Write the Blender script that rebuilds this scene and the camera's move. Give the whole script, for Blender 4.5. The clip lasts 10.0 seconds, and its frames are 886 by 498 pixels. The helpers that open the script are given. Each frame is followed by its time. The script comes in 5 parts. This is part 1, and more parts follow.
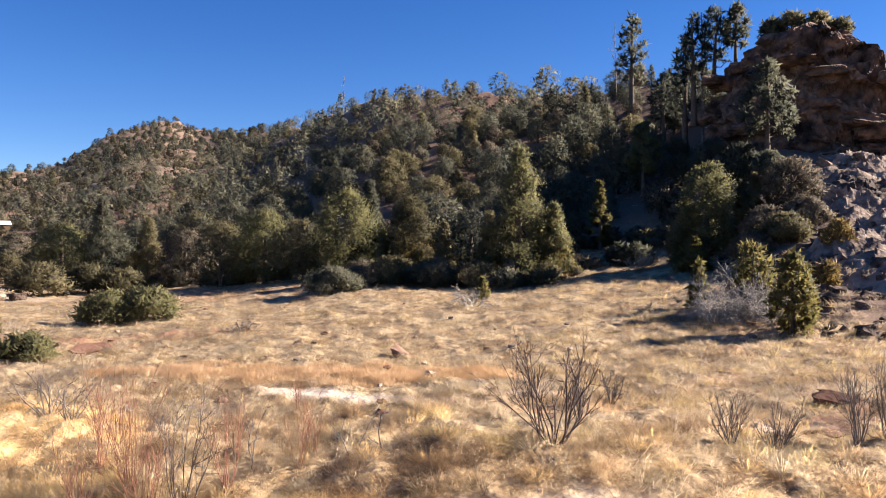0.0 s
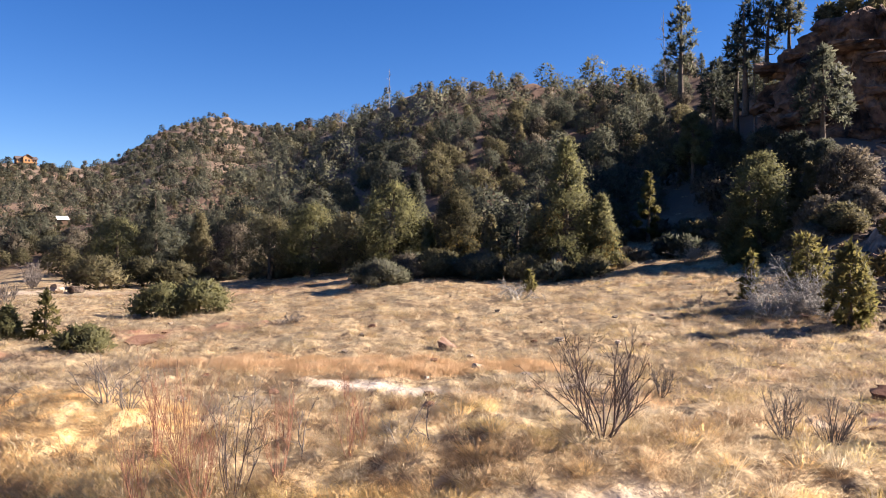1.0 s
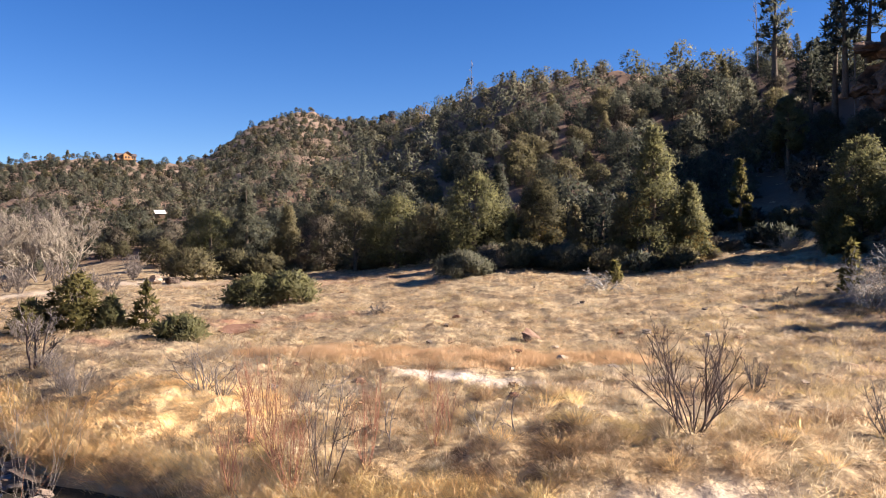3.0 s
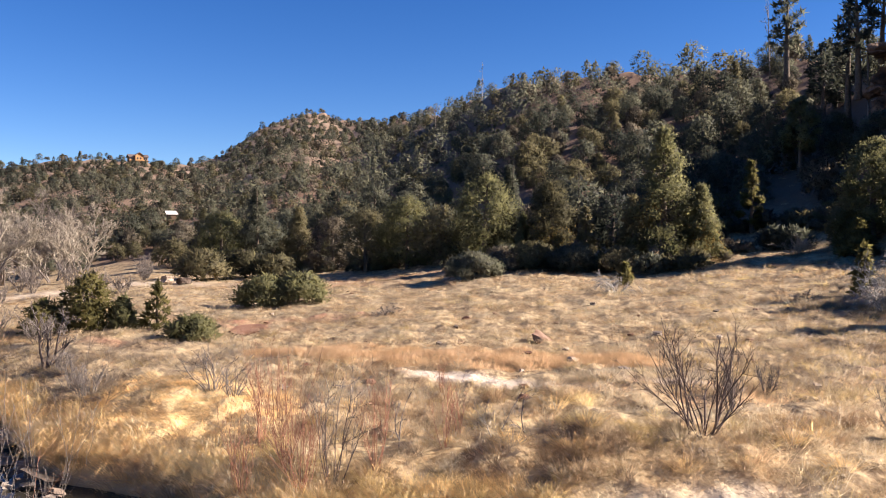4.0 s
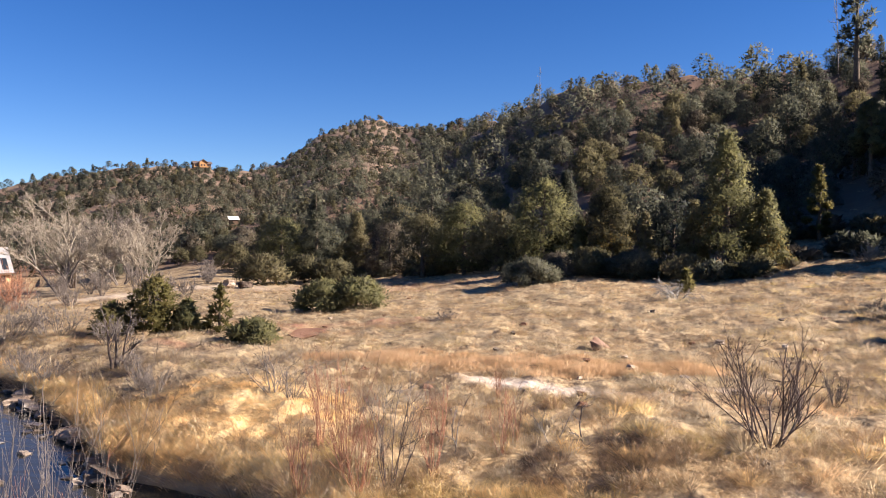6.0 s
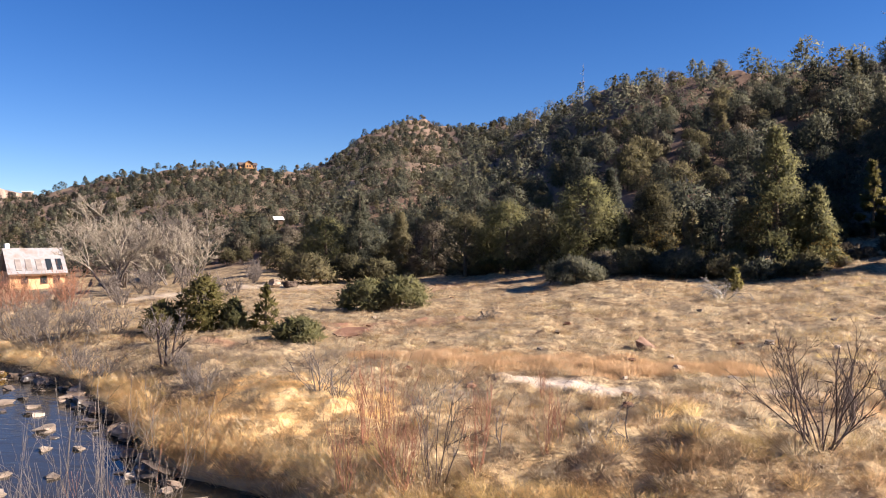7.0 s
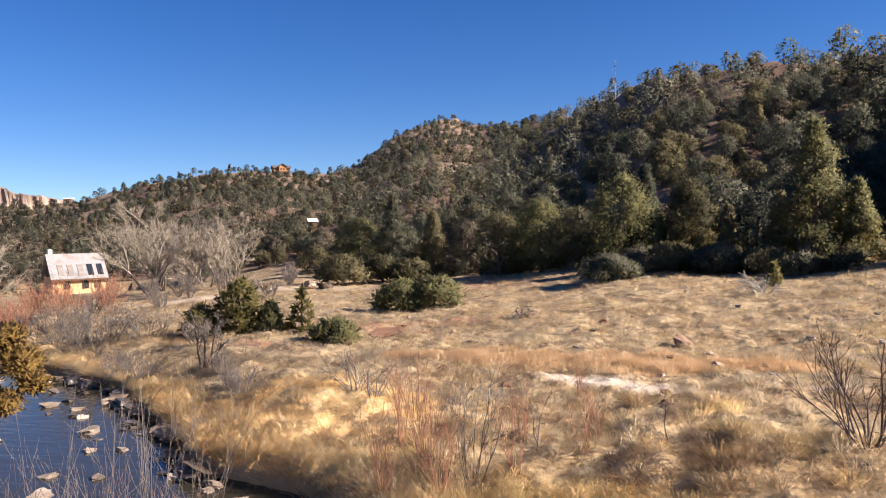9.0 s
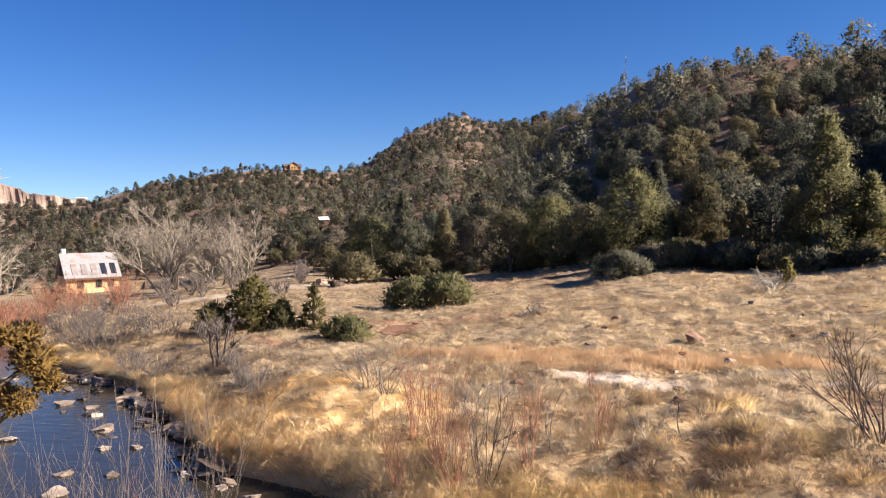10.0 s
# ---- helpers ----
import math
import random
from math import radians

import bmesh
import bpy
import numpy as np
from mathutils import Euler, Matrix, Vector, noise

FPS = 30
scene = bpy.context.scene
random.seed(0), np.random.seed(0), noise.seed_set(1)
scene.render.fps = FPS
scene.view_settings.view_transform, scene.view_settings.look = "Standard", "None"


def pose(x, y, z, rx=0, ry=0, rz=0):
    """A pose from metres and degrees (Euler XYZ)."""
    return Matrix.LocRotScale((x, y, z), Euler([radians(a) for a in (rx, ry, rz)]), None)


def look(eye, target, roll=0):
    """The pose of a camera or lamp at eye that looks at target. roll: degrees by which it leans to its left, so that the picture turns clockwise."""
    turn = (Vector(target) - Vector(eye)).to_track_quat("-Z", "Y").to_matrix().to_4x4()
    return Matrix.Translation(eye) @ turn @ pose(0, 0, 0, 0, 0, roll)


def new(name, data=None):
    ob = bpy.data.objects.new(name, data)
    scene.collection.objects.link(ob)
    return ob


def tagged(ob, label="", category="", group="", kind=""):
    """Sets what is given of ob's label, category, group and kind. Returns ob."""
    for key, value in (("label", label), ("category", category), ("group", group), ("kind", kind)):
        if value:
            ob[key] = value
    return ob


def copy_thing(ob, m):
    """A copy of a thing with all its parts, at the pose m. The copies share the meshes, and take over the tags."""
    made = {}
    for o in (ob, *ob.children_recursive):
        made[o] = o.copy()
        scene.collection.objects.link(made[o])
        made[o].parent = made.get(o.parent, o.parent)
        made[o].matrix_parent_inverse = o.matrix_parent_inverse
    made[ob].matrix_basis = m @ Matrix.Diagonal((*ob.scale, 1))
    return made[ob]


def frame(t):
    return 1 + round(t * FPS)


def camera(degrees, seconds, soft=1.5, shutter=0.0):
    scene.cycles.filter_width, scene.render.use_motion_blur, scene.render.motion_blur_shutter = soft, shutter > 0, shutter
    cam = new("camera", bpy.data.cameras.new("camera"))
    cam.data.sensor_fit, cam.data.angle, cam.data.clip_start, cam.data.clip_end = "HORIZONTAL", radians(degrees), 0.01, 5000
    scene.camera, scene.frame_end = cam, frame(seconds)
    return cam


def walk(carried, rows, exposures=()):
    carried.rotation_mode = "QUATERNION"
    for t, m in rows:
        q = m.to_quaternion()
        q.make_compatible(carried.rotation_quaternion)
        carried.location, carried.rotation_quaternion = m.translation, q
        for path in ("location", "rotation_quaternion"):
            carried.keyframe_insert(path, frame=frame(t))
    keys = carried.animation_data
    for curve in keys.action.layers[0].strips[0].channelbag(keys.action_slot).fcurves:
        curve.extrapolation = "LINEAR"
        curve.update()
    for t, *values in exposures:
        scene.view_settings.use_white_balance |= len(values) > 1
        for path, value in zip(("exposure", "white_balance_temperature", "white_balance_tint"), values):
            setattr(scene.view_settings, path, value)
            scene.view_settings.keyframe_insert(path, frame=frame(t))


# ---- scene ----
cam = camera(58.5, 10.0, soft=0.98)
EYE, TILT, LEAN = 3.0, 0.0, 0.0
# seconds, x, y, yaw, pitch, roll: a person turning on the spot, the camera held a forearm ahead
ROWS = [
    (0.0, -0.000, 0.000, 0.00, 0.00, -0.00),
    (0.5, -0.007, -0.000, 1.77, -0.26, 0.11),
    (1.0, -0.013, -0.000, 3.32, -0.51, 0.21),
    (1.5, -0.019, -0.001, 4.87, -0.68, 0.50),
    (2.0, -0.025, -0.001, 6.58, -0.85, 0.75),
    (2.5, -0.032, -0.002, 8.23, -0.99, 0.70),
    (3.0, -0.036, -0.003, 9.32, -1.12, 0.55),
    (4.5, -0.040, -0.004, 10.39, -0.94, 0.48),
    (5.0, -0.043, -0.004, 11.19, -0.85, 0.51),
    (5.5, -0.048, -0.005, 12.56, -0.70, 0.29),
    (7.0, -0.065, -0.010, 17.24, -0.63, 0.47),
    (7.5, -0.070, -0.011, 18.47, -0.75, 0.52),
    (8.0, -0.073, -0.012, 19.29, -0.76, 0.83),
    (8.5, -0.074, -0.013, 19.52, -0.67, 1.24),
    (9.0, -0.074, -0.013, 19.65, -0.64, 1.42),
    (9.5, -0.075, -0.013, 20.01, -0.70, 1.57),
    (10.0, -0.077, -0.014, 20.44, -0.80, 1.72),
]
walk(cam, [(t, pose(0, 0, EYE, TILT, LEAN, 0) @ pose(x, y, 0, 90 + pitch, roll, yaw)) for t, x, y, yaw, pitch, roll in ROWS],
     exposures=((0.0, 1.69, 6800, 14), (10.0, 1.46, 6800, 14)))

# ---- light ----
SUN_AZ, SUN_EL = 84.0, 30.0
world = bpy.data.worlds.new("sky")
scene.world = world
world.use_nodes = True
wn = world.node_tree.nodes
sky = wn.new("ShaderNodeTexSky")
sky.sky_type = "NISHITA"
sky.sun_disc = False
sky.sun_elevation = radians(SUN_EL)
sky.sun_rotation = radians(SUN_AZ)
sky.altitude = 2000
sky.air_density, sky.dust_density, sky.ozone_density = 1.0, 0.1, 4.0
wn["Background"].inputs[1].default_value = 0.0515
deep = wn.new("ShaderNodeHueSaturation")
deep.inputs["Saturation"].default_value = 1.28
deep.inputs["Hue"].default_value = 0.513
world.node_tree.links.new(sky.outputs[0], deep.inputs["Color"])
world.node_tree.links.new(deep.outputs[0], wn["Background"].inputs[0])
sun = new("sun", bpy.data.lights.new("sun", "SUN"))
sun.data.energy, sun.data.angle, sun.data.color = 5.0, radians(0.53), (1.0, 0.935, 0.86)
sun_from = Vector((math.sin(radians(SUN_AZ)) * math.cos(radians(SUN_EL)), math.cos(radians(SUN_AZ)) * math.cos(radians(SUN_EL)), math.sin(radians(SUN_EL))))
sun.matrix_world = look(sun_from * 100, (0, 0, 0))

RNG = np.random.default_rng(7)


# ---- materials ----
def mat(name, stops, scale=2.0, detail=6.0, rough=0.9, bump=0.0, bump_scale=20.0, island=0.0, objrand=0.0, tone=0.0, translucent=0.0, spec=0.2, second=None, big=0.25, soft=False):
    """A rough natural surface: a colour ramp over two noises, shifted by island or object, with bump."""
    m = bpy.data.materials.new(name)
    m.use_nodes = True
    nt = m.node_tree
    n, l = nt.nodes, nt.links
    bsdf = n["Principled BSDF"]
    tc = n.new("ShaderNodeNewGeometry")
    n1 = n.new("ShaderNodeTexNoise")
    n1.inputs["Scale"].default_value, n1.inputs["Detail"].default_value = scale, detail
    n2 = n.new("ShaderNodeTexNoise")
    n2.inputs["Scale"].default_value, n2.inputs["Detail"].default_value = scale * big, 3.0
    l.new(tc.outputs["Position"], n1.inputs["Vector"])
    l.new(tc.outputs["Position"], n2.inputs["Vector"])
    mix = n.new("ShaderNodeMath")
    mix.operation = "MULTIPLY_ADD"
    mix.inputs[1].default_value = 0.5
    half = n.new("ShaderNodeMath")
    half.operation = "MULTIPLY"
    half.inputs[1].default_value = 0.5
    l.new(n2.outputs["Fac"], half.inputs[0])
    l.new(n1.outputs["Fac"], mix.inputs[0])
    l.new(half.outputs[0], mix.inputs[2])
    value = mix.outputs[0]
    own = n.new("ShaderNodeAttribute")
    own.attribute_name = "tone"
    for amount, out, middle in ((island, tc.outputs["Random Per Island"], 0.5), (objrand, n.new("ShaderNodeObjectInfo").outputs["Random"], 0.5), (tone, own.outputs["Fac"], 0.0)):
        if amount:
            c = n.new("ShaderNodeMath")
            c.operation = "SUBTRACT"
            c.inputs[1].default_value = middle
            l.new(out, c.inputs[0])
            a = n.new("ShaderNodeMath")
            a.operation = "MULTIPLY_ADD"
            a.inputs[1].default_value = amount
            l.new(c.outputs[0], a.inputs[0])
            l.new(value, a.inputs[2])
            value = a.outputs[0]
    ramp = n.new("ShaderNodeValToRGB")
    els = ramp.color_ramp.elements
    while len(els) < len(stops):
        els.new(0.5)
    for e, (p, c) in zip(els, stops):
        e.position, e.color = p, (*c, 1)
    l.new(value, ramp.inputs[0])
    colour = ramp.outputs[0]
    if second:
        colour = second(n, l, colour)
    l.new(colour, bsdf.inputs["Base Color"])
    bsdf.inputs["Roughness"].default_value = rough
    bsdf.inputs["Specular IOR Level"].default_value = spec
    if bump:
        nb = n.new("ShaderNodeTexNoise")
        nb.inputs["Scale"].default_value, nb.inputs["Detail"].default_value = bump_scale, 8.0
        l.new(tc.outputs["Position"], nb.inputs["Vector"])
        b = n.new("ShaderNodeBump")
        b.inputs["Strength"].default_value, b.inputs["Distance"].default_value = 1.0, bump
        l.new(nb.outputs["Fac"], b.inputs["Height"])
        l.new(b.outputs[0], bsdf.inputs["Normal"])
    if soft:
        way = n.new("ShaderNodeAttribute")
        way.attribute_name = "mass_normal"
        turn = n.new("ShaderNodeVectorTransform")
        turn.vector_type, turn.convert_from, turn.convert_to = "NORMAL", "OBJECT", "WORLD"
        l.new(way.outputs["Vector"], turn.inputs[0])
        one = n.new("ShaderNodeVectorMath")
        one.operation = "NORMALIZE"
        l.new(turn.outputs[0], one.inputs[0])
        l.new(one.outputs[0], bsdf.inputs["Normal"])
    if translucent:
        tr = n.new("ShaderNodeBsdfTranslucent")
        l.new(colour, tr.inputs["Color"])
        mx = n.new("ShaderNodeMixShader")
        mx.inputs[0].default_value = translucent
        l.new(bsdf.outputs[0], mx.inputs[1])
        l.new(tr.outputs[0], mx.inputs[2])
        l.new(mx.outputs[0], n["Material Output"].inputs["Surface"])
    return m


def patches(*layers):
    """Blends plain soil colours over the ground by its cover attributes."""
    def second(n, l, colour):
        for attribute, c in layers:
            at = n.new("ShaderNodeAttribute")
            at.attribute_name = attribute
            mx = n.new("ShaderNodeMix")
            mx.data_type = "RGBA"
            mx.inputs[7].default_value = (*c, 1)
            l.new(at.outputs["Fac"], mx.inputs[0])
            l.new(colour, mx.inputs[6])
            colour = mx.outputs[2]
        return colour
    return second


M_GROUND = mat("dry_ground", [(0.34, (0.084, 0.054, 0.032)), (0.44, (0.202, 0.137, 0.079)), (0.52, (0.302, 0.215, 0.121)), (0.61, (0.437, 0.325, 0.189)), (0.72, (0.224, 0.159, 0.106))], 6.0, 12, bump=0.045, bump_scale=9,
               second=patches(("red", (0.26, 0.13, 0.078)), ("sand", (0.52, 0.42, 0.335)), ("thatch", (0.57, 0.395, 0.20)), ("forest", (0.15, 0.09, 0.062)), ("upland", (0.26, 0.185, 0.13)), ("talus", (0.17, 0.118, 0.088)), ("bed", (0.10, 0.08, 0.06))))
M_PINE = mat("pine_needles", [(0.15, (0.039, 0.043, 0.032)), (0.5, (0.087, 0.089, 0.061)), (0.85, (0.165, 0.155, 0.101))], 0.7, 3, rough=0.6, island=0.25, objrand=0.55, tone=0.55, translucent=0.55, soft=True)
M_JUNIPER = mat("juniper_sprays", [(0.15, (0.058, 0.053, 0.030)), (0.5, (0.137, 0.119, 0.061)), (0.85, (0.218, 0.179, 0.096))], 0.9, 3, rough=0.65, island=0.25, objrand=0.45, tone=0.45, translucent=0.55, soft=True)
M_YOUNG = mat("young_needles", [(0.2, (0.067, 0.065, 0.022)), (0.5, (0.143, 0.122, 0.041)), (0.8, (0.212, 0.170, 0.067))], 0.9, 3, rough=0.65, island=0.3, translucent=0.55, soft=True)
# paler needles with sunlight put into the colour, for trees that stand lit
M_SUNNY = mat("sunny_needles", [(0.15, (0.065, 0.067, 0.033)), (0.5, (0.162, 0.152, 0.068)), (0.85, (0.254, 0.226, 0.108))], 0.8, 3, rough=0.65, island=0.3, translucent=0.55, soft=True)
M_RUST = mat("browned_needles", [(0.2, (0.10, 0.065, 0.025)), (0.5, (0.20, 0.135, 0.045)), (0.8, (0.27, 0.20, 0.07))], 0.9, 3, rough=0.7, island=0.4, translucent=0.4, soft=True)
M_OAK = mat("grey_brown_brush", [(0.2, (0.063, 0.049, 0.035)), (0.5, (0.139, 0.112, 0.077)), (0.8, (0.194, 0.160, 0.115))], 0.9, 3, rough=0.8, island=0.4, objrand=0.35, tone=0.35, translucent=0.3, soft=True)
M_BARK = mat("bark", [(0.3, (0.05, 0.035, 0.025)), (0.6, (0.13, 0.10, 0.075))], 9, 6, bump=0.02, bump_scale=30)
M_TWIG = mat("grey_twigs", [(0.3, (0.09, 0.07, 0.06)), (0.6, (0.20, 0.165, 0.14))], 4, 4, island=0.3)
M_DARKTWIG = mat("dark_twigs", [(0.3, (0.035, 0.022, 0.018)), (0.6, (0.12, 0.085, 0.07))], 4, 4, island=0.3)
M_REDTWIG = mat("red_twigs", [(0.3, (0.192, 0.083, 0.050)), (0.6, (0.340, 0.165, 0.102))], 4, 4, island=0.3)
M_PALETWIG = mat("pale_twigs", [(0.3, (0.21, 0.172, 0.13)), (0.6, (0.37, 0.31, 0.24))], 4, 4, island=0.3)
M_BLEACHED = mat("bleached_branches", [(0.3, (0.216, 0.193, 0.171)), (0.6, (0.372, 0.339, 0.302))], 4, 4, island=0.3)
M_TAN = mat("tan_grass", [(0.20, (0.288, 0.176, 0.100)), (0.38, (0.595, 0.380, 0.198)), (0.50, (0.730, 0.526, 0.320)), (0.64, (0.883, 0.711, 0.474)), (0.80, (0.528, 0.438, 0.320))], 0.45, 5, rough=0.7, island=0.14, tone=0.5, translucent=0.36, soft=True)
M_REED = mat("orange_sedge", [(0.15, (0.479, 0.275, 0.132)), (0.5, (0.774, 0.483, 0.264)), (0.85, (0.829, 0.589, 0.384))], 0.8, 4, rough=0.7, island=0.14, tone=0.3, translucent=0.36, soft=True)
M_GOLD = mat("golden_grass", [(0.15, (0.718, 0.407, 0.160)), (0.5, (0.950, 0.636, 0.289)), (0.85, (0.950, 0.752, 0.420))], 0.8, 4, rough=0.7, island=0.14, tone=0.28, translucent=0.36, soft=True)
M_OLIVE = mat("olive_grass", [(0.2, (0.328, 0.227, 0.083)), (0.5, (0.718, 0.503, 0.210)), (0.8, (0.950, 0.728, 0.350))], 0.8, 4, rough=0.7, island=0.14, tone=0.5, translucent=0.36, soft=True)
M_GREY = mat("grey_weeds", [(0.2, (0.216, 0.161, 0.122)), (0.5, (0.389, 0.307, 0.235)), (0.8, (0.540, 0.447, 0.347))], 0.8, 4, rough=0.8, island=0.14, tone=0.5, translucent=0.36, soft=True)
M_CLIFF = mat("weathered_sandstone", [(0.36, (0.026, 0.018, 0.015)), (0.44, (0.084, 0.054, 0.040)), (0.53, (0.160, 0.100, 0.070)), (0.62, (0.248, 0.152, 0.100)), (0.70, (0.096, 0.064, 0.050))], 1.5, 12, bump=0.30, bump_scale=2.6)
M_ROCK = mat("grey_rock", [(0.36, (0.050, 0.035, 0.026)), (0.46, (0.145, 0.102, 0.075)), (0.56, (0.238, 0.174, 0.131)), (0.66, (0.330, 0.251, 0.189))], 2.4, 12, bump=0.08, bump_scale=6, objrand=0.25)
M_STONE = mat("river_stone", [(0.3, (0.12, 0.09, 0.07)), (0.5, (0.27, 0.21, 0.16)), (0.7, (0.46, 0.37, 0.29))], 2.5, 8, bump=0.03, bump_scale=9, objrand=0.45)
M_REDROCK = mat("red_rock", [(0.3, (0.104, 0.047, 0.030)), (0.5, (0.176, 0.089, 0.055)), (0.7, (0.233, 0.142, 0.098))], 2.5, 8, bump=0.03, bump_scale=9, objrand=0.35)


def water_material():
    m = bpy.data.materials.new("stream_water")
    m.use_nodes = True
    n, l = m.node_tree.nodes, m.node_tree.links
    b = n["Principled BSDF"]
    b.inputs["Base Color"].default_value = (0.030, 0.026, 0.020, 1)
    b.inputs["Specular IOR Level"].default_value = 0.25
    b.inputs["Roughness"].default_value, b.inputs["IOR"].default_value = 0.05, 1.33
    g = n.new("ShaderNodeNewGeometry")
    s = n.new("ShaderNodeMapping")
    s.inputs["Rotation"].default_value = (0, 0, radians(45))
    s.inputs["Scale"].default_value = (1.0, 2.4, 1.0)
    l.new(g.outputs["Position"], s.inputs["Vector"])
    t1 = n.new("ShaderNodeTexNoise")
    t1.inputs["Scale"].default_value, t1.inputs["Detail"].default_value, t1.inputs["Distortion"].default_value = 1.6, 5.0, 0.6
    l.new(s.outputs[0], t1.inputs["Vector"])
    bp = n.new("ShaderNodeBump")
    bp.inputs["Strength"].default_value, bp.inputs["Distance"].default_value = 1.0, 0.015
    l.new(t1.outputs["Fac"], bp.inputs["Height"])
    l.new(bp.outputs[0], b.inputs["Normal"])
    return m


# ---- mesh tools ----
class Soup:
    """Collects triangles and makes one mesh of them; each point may carry a tone and the outward way of the mass that it belongs to."""
    def __init__(self):
        self.v, self.f, self.n, self.t, self.o = [], [], 0, [], []

    def add(self, v, f, tone=0.0, out=None):
        self.v.append(np.asarray(v, dtype=np.float32).reshape(-1, 3))
        self.f.append(np.asarray(f, dtype=np.int32).reshape(-1, 3) + self.n)
        k = len(self.v[-1])
        self.n += k
        self.t.append(np.broadcast_to(np.asarray(tone, dtype=np.float32), (k,)))
        self.o.append(np.zeros((k, 3), dtype=np.float32) if out is None else np.asarray(out, dtype=np.float32).reshape(-1, 3))

    def arrays(self):
        return np.concatenate(self.v), np.concatenate(self.f), np.concatenate(self.o)

    def mesh(self, name, material, smooth=False):
        v, f, o = self.arrays()
        me = bpy.data.meshes.new(name)
        me.vertices.add(len(v))
        me.vertices.foreach_set("co", v.ravel())
        me.loops.add(f.size)
        me.loops.foreach_set("vertex_index", f.ravel())
        me.polygons.add(len(f))
        me.polygons.foreach_set("loop_start", np.arange(0, f.size, 3, dtype=np.int32))
        me.polygons.foreach_set("loop_total", np.full(len(f), 3, dtype=np.int32))
        me.polygons.foreach_set("use_smooth", np.full(len(f), smooth))
        me.materials.append(material)
        me.update(calc_edges=True)
        t = np.concatenate(self.t)
        if t.any():
            me.attributes.new("tone", "FLOAT", "POINT").data.foreach_set("value", t)
        if o.any():
            me.attributes.new("mass_normal", "FLOAT_VECTOR", "POINT").data.foreach_set("vector", o.ravel())
        return me


def unit(a):
    return a / (np.linalg.norm(a, axis=-1, keepdims=True) + 1e-9)


def tube(soup, pts, radii, sides=4):
    """A tapered branch along pts."""
    pts, radii = np.asarray(pts, dtype=float), np.asarray(radii, dtype=float)
    d = unit(np.gradient(pts, axis=0))
    a = unit(np.cross(d, np.array([0.31, 0.87, 0.38])))
    b = np.cross(d, a)
    ang = np.arange(sides) * 2 * math.pi / sides
    ring = pts[:, None] + radii[:, None, None] * (np.cos(ang)[None, :, None] * a[:, None] + np.sin(ang)[None, :, None] * b[:, None])
    k = len(pts)
    i, j = np.meshgrid(np.arange(k - 1), np.arange(sides), indexing="ij")
    p, q = i * sides + j, i * sides + (j + 1) % sides
    soup.add(ring, np.stack([np.stack([p, q, p + sides], -1), np.stack([q, q + sides, p + sides], -1)], 2))


def leaves(soup, centres, out, size, width, rng, mass=None, tone=0.0):
    """One pointed leaf or needle tuft at every centre, leaning the way out."""
    n = len(centres)
    mass = unit(out) if mass is None else mass
    d = unit(0.6 * unit(out) + 0.62 * rng.normal(size=(n, 3)))
    g = mass + 0.5 * rng.normal(size=(n, 3))
    g = unit(g - (g * d).sum(1, keepdims=True) * d)
    s = np.cross(d, g)
    ln = (size * rng.uniform(0.6, 1.3, n))[:, None]
    w = (width * rng.uniform(0.7, 1.3, n))[:, None]
    v = np.stack([centres - s * w * 0.5, centres + s * w * 0.5, centres + d * ln], 1)
    soup.add(v, np.arange(n * 3), tone, np.repeat(unit(mass + 0.30 * g), 3, 0))


def lobes_for(kind, h, w, rng):
    """Foliage masses (centre, radius) of a crown of that kind."""
    out = []
    count = {"pinyon": 38, "cone": 48, "bush": 26, "tall": 38, "sapling": 20, "high": 16}[kind]
    for i in range(count):
        t = (i + rng.uniform(0.1, 0.9)) / count
        if kind == "pinyon":
            prof, z = 0.30 + 0.70 * math.sin(math.pi * min(1, 0.22 + 0.78 * t)) ** 0.8, 0.08 + 0.80 * t
        elif kind == "cone":
            prof, z = (1 - t) ** 0.8 * (0.85 + 0.15 * math.sin(t * 19)) + 0.10, 0.06 + 0.86 * t
        elif kind == "bush":
            prof, z = math.sqrt(max(0.05, 1 - t * t * 0.9)), 0.14 + 0.62 * t
        elif kind == "high":
            prof, z = 0.35 + 0.65 * math.sin(math.pi * (0.15 + 0.8 * t)), 0.84 + 0.15 * t
        elif kind == "tall":
            prof, z = (0.35 + 0.65 * math.sin(math.pi * (0.2 + 0.75 * t))) * (1 - 0.4 * t), 0.35 + 0.60 * t
        else:
            prof, z = (1 - t) ** 0.9 + 0.10, 0.05 + 0.86 * t
        a = i * 2.399 + rng.uniform(-0.5, 0.5)
        rad = w / 2 * prof
        lob = {"pinyon": 0.165, "cone": 0.14, "bush": 0.16, "tall": 0.11, "sapling": 0.13, "high": 0.085}[kind] * w * (0.6 + 0.5 * prof) * rng.uniform(0.7, 1.3)
        d = max(0.0, rad - lob * 0.6) * rng.uniform(0.6, 1.12)
        out.append(((math.cos(a) * d, math.sin(a) * d, max(z * h, lob * 0.55)), lob))
    return out


